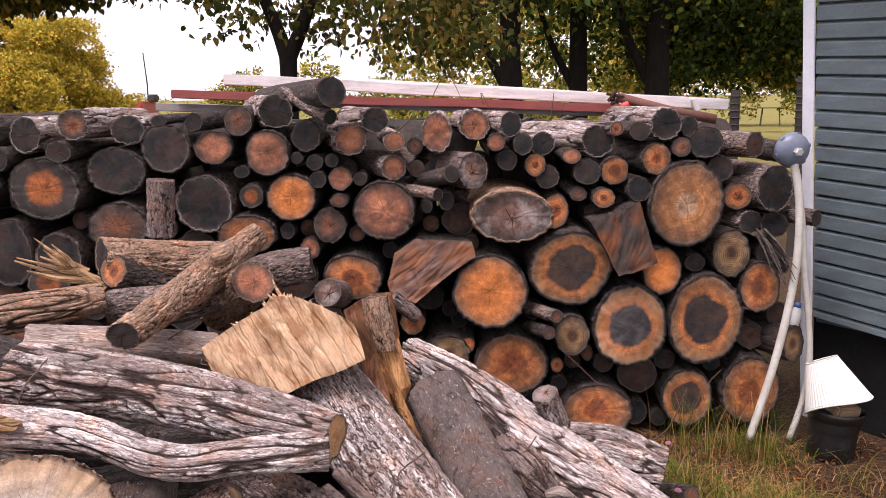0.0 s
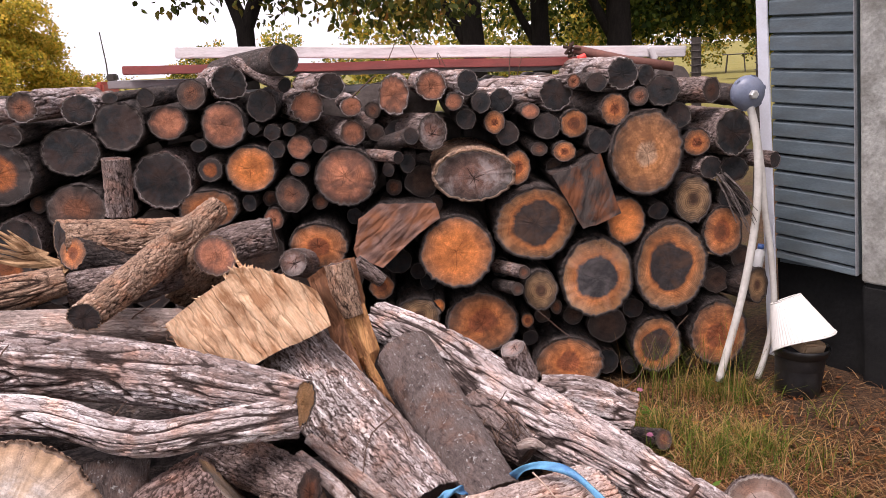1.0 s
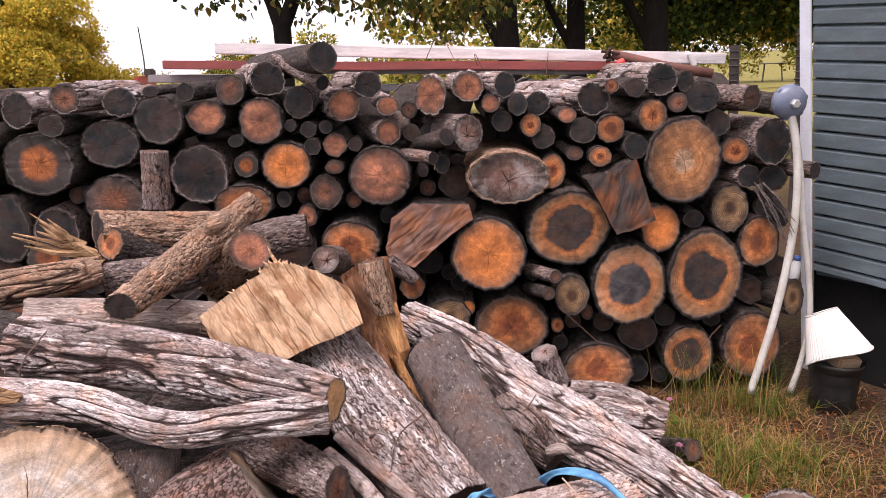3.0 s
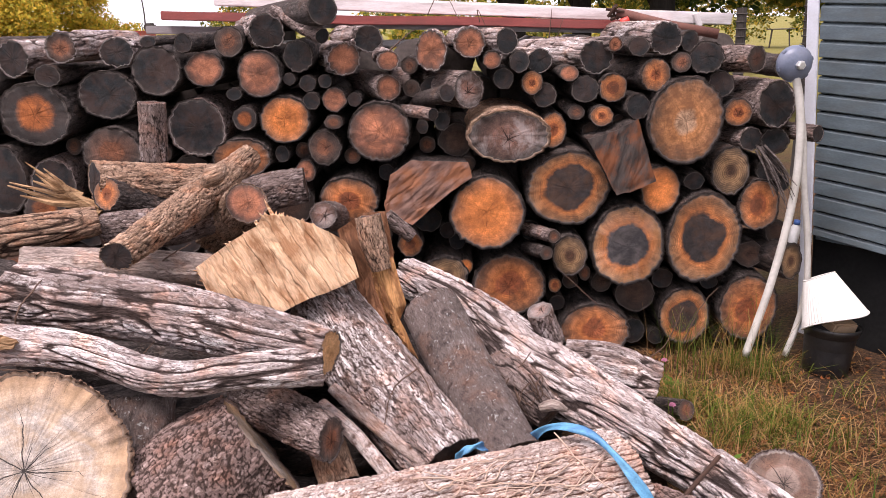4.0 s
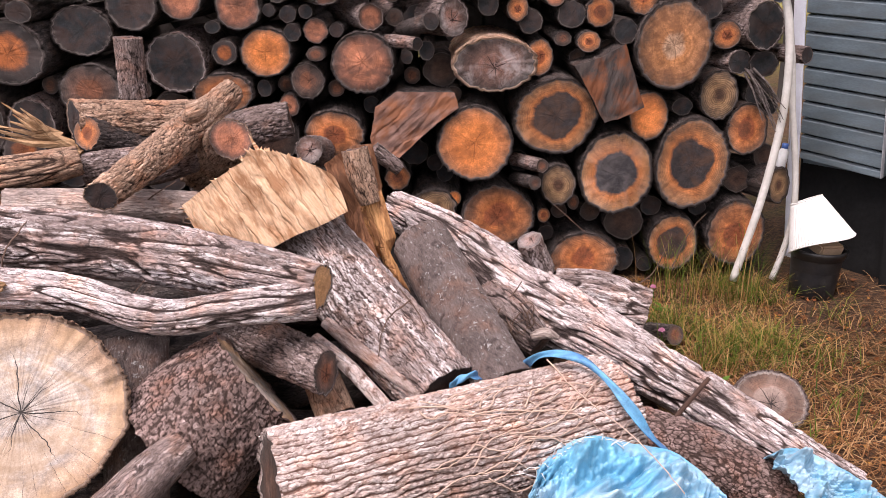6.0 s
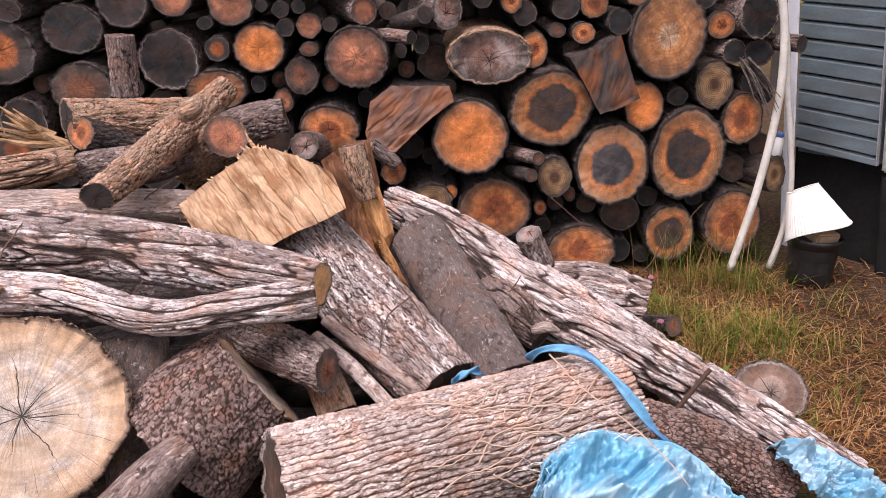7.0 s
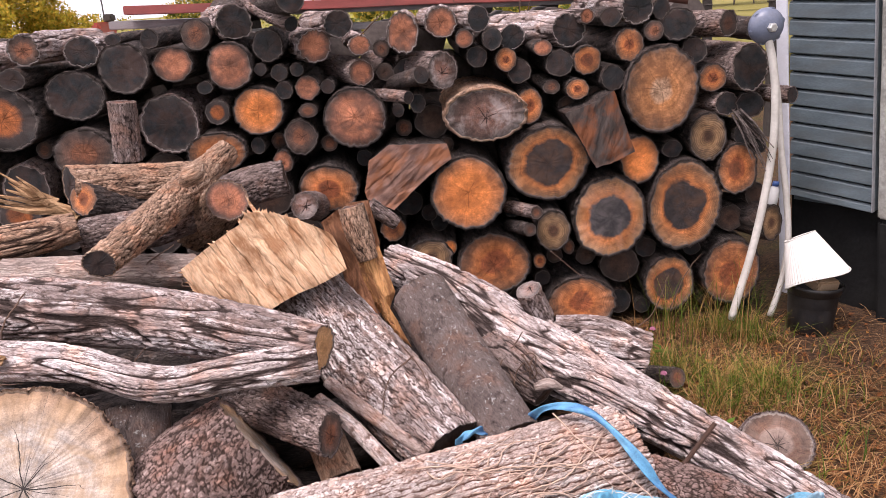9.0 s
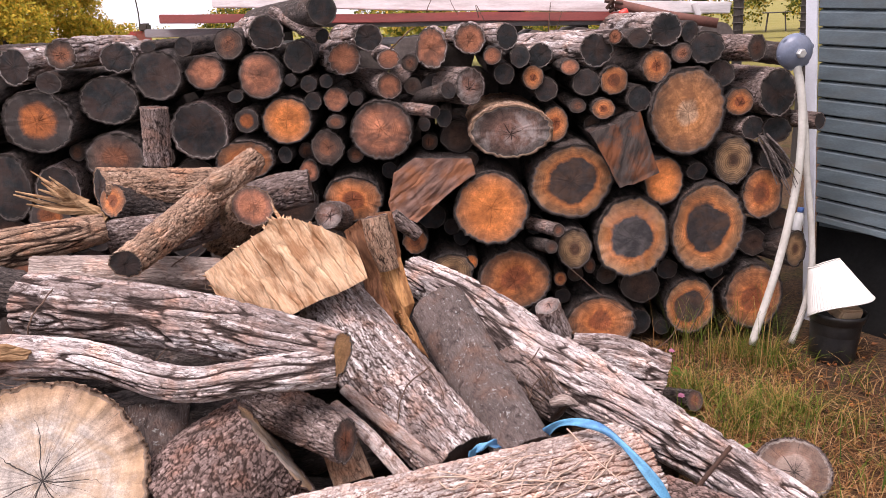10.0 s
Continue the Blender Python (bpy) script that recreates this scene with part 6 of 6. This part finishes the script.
# ---- trees and distance ----
def leaf_cloud(name, blobs, size, mat, seed, hang=0.0):
    """Many small pointed leaves scattered in clumps (x, y, z, rx, ry, rz, count)."""
    rng = np.random.RandomState(seed)
    places = []
    for x, y, z, rx, ry, rz, n in blobs:
        twigs = rng.normal(size=(max(n // 9, 1), 3))
        twigs *= (rng.uniform(0.3, 1, (len(twigs), 1)) ** 0.5) / np.linalg.norm(twigs, axis=1)[:, None]
        pick = twigs[rng.randint(0, len(twigs), n)] + rng.normal(scale=0.12, size=(n, 3))
        places.append(pick * (rx, ry, rz) + (x, y, z))
    p = np.concatenate(places)
    n = len(p)
    a = rng.normal(size=(n, 3))
    a[:, 2] -= hang
    a /= np.linalg.norm(a, axis=1)[:, None]
    b = np.cross(a, rng.normal(size=(n, 3)))
    b /= np.linalg.norm(b, axis=1)[:, None]
    s = size * rng.uniform(0.6, 1.3, (n, 1))
    fold = np.cross(a, b) * s * 0.12
    quad = np.stack([p, p + a * s * 0.28 + b * s * 0.3 + fold, p + a * s * 0.62 + b * s * 0.24 + fold, p + a * s, p + a * s * 0.62 - b * s * 0.24 + fold, p + a * s * 0.28 - b * s * 0.3 + fold], 1).reshape(-1, 3)
    me = bpy.data.meshes.new(name)
    me.vertices.add(6 * n)
    me.vertices.foreach_set("co", quad.astype(np.float32).ravel())
    me.loops.add(6 * n)
    me.loops.foreach_set("vertex_index", np.arange(6 * n, dtype=np.int32))
    me.polygons.add(n)
    me.polygons.foreach_set("loop_start", np.arange(0, 6 * n, 6, dtype=np.int32))
    me.materials.append(mat)
    me.update(calc_edges=True)
    return me


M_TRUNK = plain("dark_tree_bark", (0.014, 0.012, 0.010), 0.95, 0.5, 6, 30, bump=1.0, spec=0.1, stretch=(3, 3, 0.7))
L_YELLOW = leafy("yellowing_maple_leaves", (0.0, (0.20, 0.20, 0.03)), (0.5, (0.52, 0.42, 0.05)), (1.0, (0.66, 0.40, 0.06)))
# green leaves, with the shade within these crowns put into their colours
L_GREEN = leafy("shade_darkened_green_leaves", (0.0, (0.016, 0.032, 0.008)), (0.6, (0.045, 0.076, 0.012)), (0.9, (0.14, 0.165, 0.024)), (1.0, (0.38, 0.26, 0.03)))
L_OLIVE = leafy("olive_autumn_leaves", (0.0, (0.030, 0.042, 0.012)), (0.5, (0.085, 0.105, 0.020)), (0.75, (0.19, 0.13, 0.03)), (0.92, (0.28, 0.22, 0.04)), (1.0, (0.36, 0.15, 0.04)))

L_FAR = leafy("autumn_woods_leaves", (0.0, (0.05, 0.075, 0.015)), (0.4, (0.17, 0.19, 0.035)), (0.8, (0.46, 0.38, 0.06)), (1.0, (0.62, 0.36, 0.06)))


def tree(label, limbs, blobs, size, leaves, seed, hang=0.0):
    """A tree: limbs are lists of (x, y, z, radius); the first is the trunk."""
    ob = thing("tree", label, "tree", m=Matrix.Translation(limbs[0][0][:3]))
    o = Vector(limbs[0][0][:3])
    for k, pts in enumerate(limbs):
        p = spline(pts, 14)
        seg = 14
        tan = np.gradient(p[:, :3], axis=0)
        tan /= np.linalg.norm(tan, axis=1)[:, None]
        side = np.cross(tan, (0.0, 1.0, 0.05))
        side /= np.linalg.norm(side, axis=1)[:, None]
        top = np.cross(side, tan)
        th = np.linspace(0, 2 * np.pi, seg, endpoint=False)
        v = p[:, None, :3] + (side[:, None] * np.cos(th)[None, :, None] + top[:, None] * np.sin(th)[None, :, None]) * p[:, 3][:, None, None]
        v += 0.12 * p[:, 3][:, None, None] * smooth_noise(v.reshape(-1, 3) * 3, seed).reshape(14, seg)[..., None]
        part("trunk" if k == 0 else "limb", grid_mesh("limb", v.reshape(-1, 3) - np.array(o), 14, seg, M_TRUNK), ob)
    crown = leaf_cloud("crown", blobs, size, leaves, seed, hang)
    part("crown", crown, ob, "", Matrix.Translation(-o))
    return ob

# a forked tree whose leafy boughs hang over the stack
tree("slender forked tree with thin drooping autumn foliage",
     [[(-1.75, 9.2, 0.0, 0.13), (-1.72, 9.2, 1.6, 0.10), (-1.72, 9.2, 2.15, 0.10)],
      [(-1.72, 9.2, 2.1, 0.09), (-1.85, 9.2, 2.5, 0.07), (-2.1, 9.1, 3.1, 0.055), (-2.5, 8.8, 3.8, 0.03)],
      [(-1.72, 9.2, 2.1, 0.085), (-1.5, 9.2, 2.6, 0.07), (-1.3, 9.2, 3.3, 0.05), (-0.9, 9.0, 4.1, 0.03)]],
     [(-5.2, 9.0, 3.05, 1.4, 1.0, 0.5, 3200), (-3.6, 9.0, 3.2, 1.2, 1.0, 0.42, 1300), (-2.6, 9.0, 3.1, 1.1, 0.9, 0.45, 600), (-1.6, 9.2, 2.9, 1.5, 1.0, 0.5, 900), (-1.9, 9.3, 2.4, 0.7, 0.4, 0.25, 110),
      (-0.6, 9.4, 2.9, 1.1, 1.0, 0.7, 1800), (0.1, 9.5, 2.5, 0.8, 0.8, 0.5, 900), (-2.0, 9.0, 4.4, 3.8, 2.0, 0.8, 5000), (-4.4, 9.0, 2.95, 0.9, 0.6, 0.3, 2600)], 0.095, L_OLIVE, 3, 1.2)
MAPLE = random.Random(8)
maple_clumps = []
for k in range(70):
    a, e = MAPLE.uniform(0, 6.28), MAPLE.uniform(-0.5, 1.4)
    q = MAPLE.uniform(0.55, 1.06)
    maple_clumps.append((-15.3 + 3.7 * q * math.cos(a) * math.cos(e), 30 + 2.5 * math.sin(a) * math.cos(e), 1.7 + 3.0 * q * math.sin(e), 0.8, 0.8, MAPLE.uniform(0.3, 0.55), 1150))
tree("rounded maple turning yellow across the meadow", [[(-15.6, 30, 0, 0.4), (-15.6, 30, 3, 0.3)]], maple_clumps, 0.11, L_YELLOW, 5)
for k, (x, y, r, blobs) in enumerate([
        (1.0, 12.0, 0.17, [(0.2, 12.5, 4.2, 2.0, 1.6, 1.5, 4500), (1.5, 11.6, 3.6, 1.4, 1.2, 0.8, 1800)]),
        (2.05, 12.5, 0.15, [(2.2, 12.6, 4.0, 1.8, 1.5, 1.4, 3600), (2.3, 13.5, 2.6, 1.0, 1.0, 0.8, 900)]),
        (3.1, 12.0, 0.19, [(3.4, 12.2, 3.8, 1.7, 1.5, 1.2, 6000), (3.8, 12.8, 2.6, 1.2, 1.0, 0.9, 3600)]),
        (8.4, 13.5, 0.2, [(5.2, 13.0, 3.6, 2.0, 1.6, 1.5, 9000), (4.6, 13.5, 2.7, 1.2, 1.0, 0.8, 3600), (6.6, 13.2, 3.0, 1.8, 1.6, 1.2, 7000)]),
]):
    tree("tall shade tree with a dark rough trunk and dense green leaves",
         [[(x, y, 0, r * 1.15), (x - 0.05, y, 2.0, r * 0.9), (x - 0.1, y, 5.0, r * 0.7)],
          [(x, y, 1.6, r * 0.5), (x - 0.5, y + 0.1, 2.6, r * 0.32), (x - 0.8, y + 0.2, 3.8, r * 0.25)]], blobs, 0.10, L_GREEN, 20 + k, 0.6)
WOODS = random.Random(3)
wood_clumps = [(-7 + k * 0.42, 42 + WOODS.uniform(-4, 4), WOODS.uniform(0.3, 3.0 + 0.8 * math.sin(k * 0.7)), 1.0, 1.0, 0.6, 400) for k in range(44)]
wood_clumps += [(-1.2 + k * 0.3, 26 + WOODS.uniform(-3, 3), WOODS.uniform(0.6 if k < 24 else 2.2, 6.5), 1.1, 1.0, 0.7, 620) for k in range(95)]
wood_clumps += [(-40 + k * 1.0, 62, WOODS.uniform(0.2, 1.9), 1.4, 1.0, 0.6, 90) for k in range(36)]
wood_clumps += [(-11.0 + WOODS.uniform(-1.2, 1.2), 44, WOODS.uniform(0.6, 3.0), 0.9, 0.9, 0.6, 300) for k in range(14)]
wood_clumps += [(3.6 + k * 0.16, 15.5 + WOODS.uniform(-1, 1), WOODS.uniform(2.0, 4.6), 0.7, 0.7, 0.45, 420) for k in range(46)]
wood_clumps += [(9.5 + k * 0.3, 46 + WOODS.uniform(-2, 2), WOODS.uniform(0.9, 5.5), 1.3, 1.0, 0.8, 420) for k in range(50)]
ob = new("far_woods", leaf_cloud("far_woods", wood_clumps, 0.17, L_FAR, 71))
tagged(ob, "distant hedge and woods with autumn leaves", "woods", kind="stuff")



# ---- the meadow beyond ----
M_POST = plain("dark_weathered_post", (0.05, 0.042, 0.036), 0.9, 0.3, 8, 60, bump=0.6)
M_FAR_RED = plain("faded_red_paint", (0.33, 0.06, 0.045), 0.5, 0.2)
for x, y, h in ((2.87, 8.2, 1.72), (3.52, 8.2, 1.85), (2.35, 8.6, 1.6)):
    bm = bmesh.new()
    tube(bm, [(x, y, 0.0), (x + 0.01, y, h * 0.5), (x, y, h)], 0.05, 12, 0.92)
    for k in range(12):
        lathe(bm, [(0.052, -0.006), (0.058, 0.0), (0.052, 0.006)], 12, pose(x, y, h - 0.06 - k * 0.07))
    tagged(new("fence_post", bm_mesh("fence_post", bm, M_POST)), "dark ribbed fence post behind the woodpile", "fence post", "posts of the fence")


def patio_table():
    ob = thing("garden_table", "small dark metal garden table in the meadow", "table", m=pose(14.9, 38.0, 0.35))
    bm = bmesh.new()
    lathe(bm, [(0.0005, 0.78), (0.6, 0.78), (0.62, 0.8), (0.6, 0.82), (0.0005, 0.82)], 24)
    part("tabletop", bm_mesh("tabletop", bm, M_POST), ob)
    for k in range(4):
        a = k * math.pi / 2 + 0.4
        bm = bmesh.new()
        tube(bm, [(0.6 * math.cos(a), 0.6 * math.sin(a), 0), (0.55 * math.cos(a), 0.55 * math.sin(a), 0.4), (0.5 * math.cos(a), 0.5 * math.sin(a), 0.78)], 0.03, 8)
        part("leg", bm_mesh("leg", bm, M_POST), ob)


patio_table()
bm = bmesh.new()
tube(bm, [(-21.6, 60, 0), (-21.55, 60, 3), (-21.7, 60, 5.2)], 0.055, 10, 0.7)
tagged(new("utility_pole", bm_mesh("utility_pole", bm, M_POST)), "slim utility pole across the meadow", "pole")


# stands in for an unclear red object with a dark box; wheels are added
def tractor():
    ob = thing("tractor", "small red object with a dark box across the meadow", "tractor", m=pose(-7.93, 22, 0.0))
    bm = bmesh.new()
    box(bm, (0.22, 1.2, 0.78), pose(0, 0, 1.3), 0.06)
    part("body", bm_mesh("body", bm, M_FAR_RED), ob)
    bm = bmesh.new()
    box(bm, (0.24, 0.3, 0.2), pose(0.1, 0.2, 1.78), 0.04)
    part("seat", bm_mesh("seat", bm, M_POST), ob)
    for x in (-0.25, 0.25):
        bm = bmesh.new()
        lathe(bm, [(0.25, -0.12), (0.5, -0.12), (0.55, 0.0), (0.5, 0.12), (0.25, 0.12), (0.25, -0.12)], 24, pose(x, 0.3, 0.55, 0, 90, 0))
        part("wheel", bm_mesh("wheel", bm, M_POST), ob)


tractor()
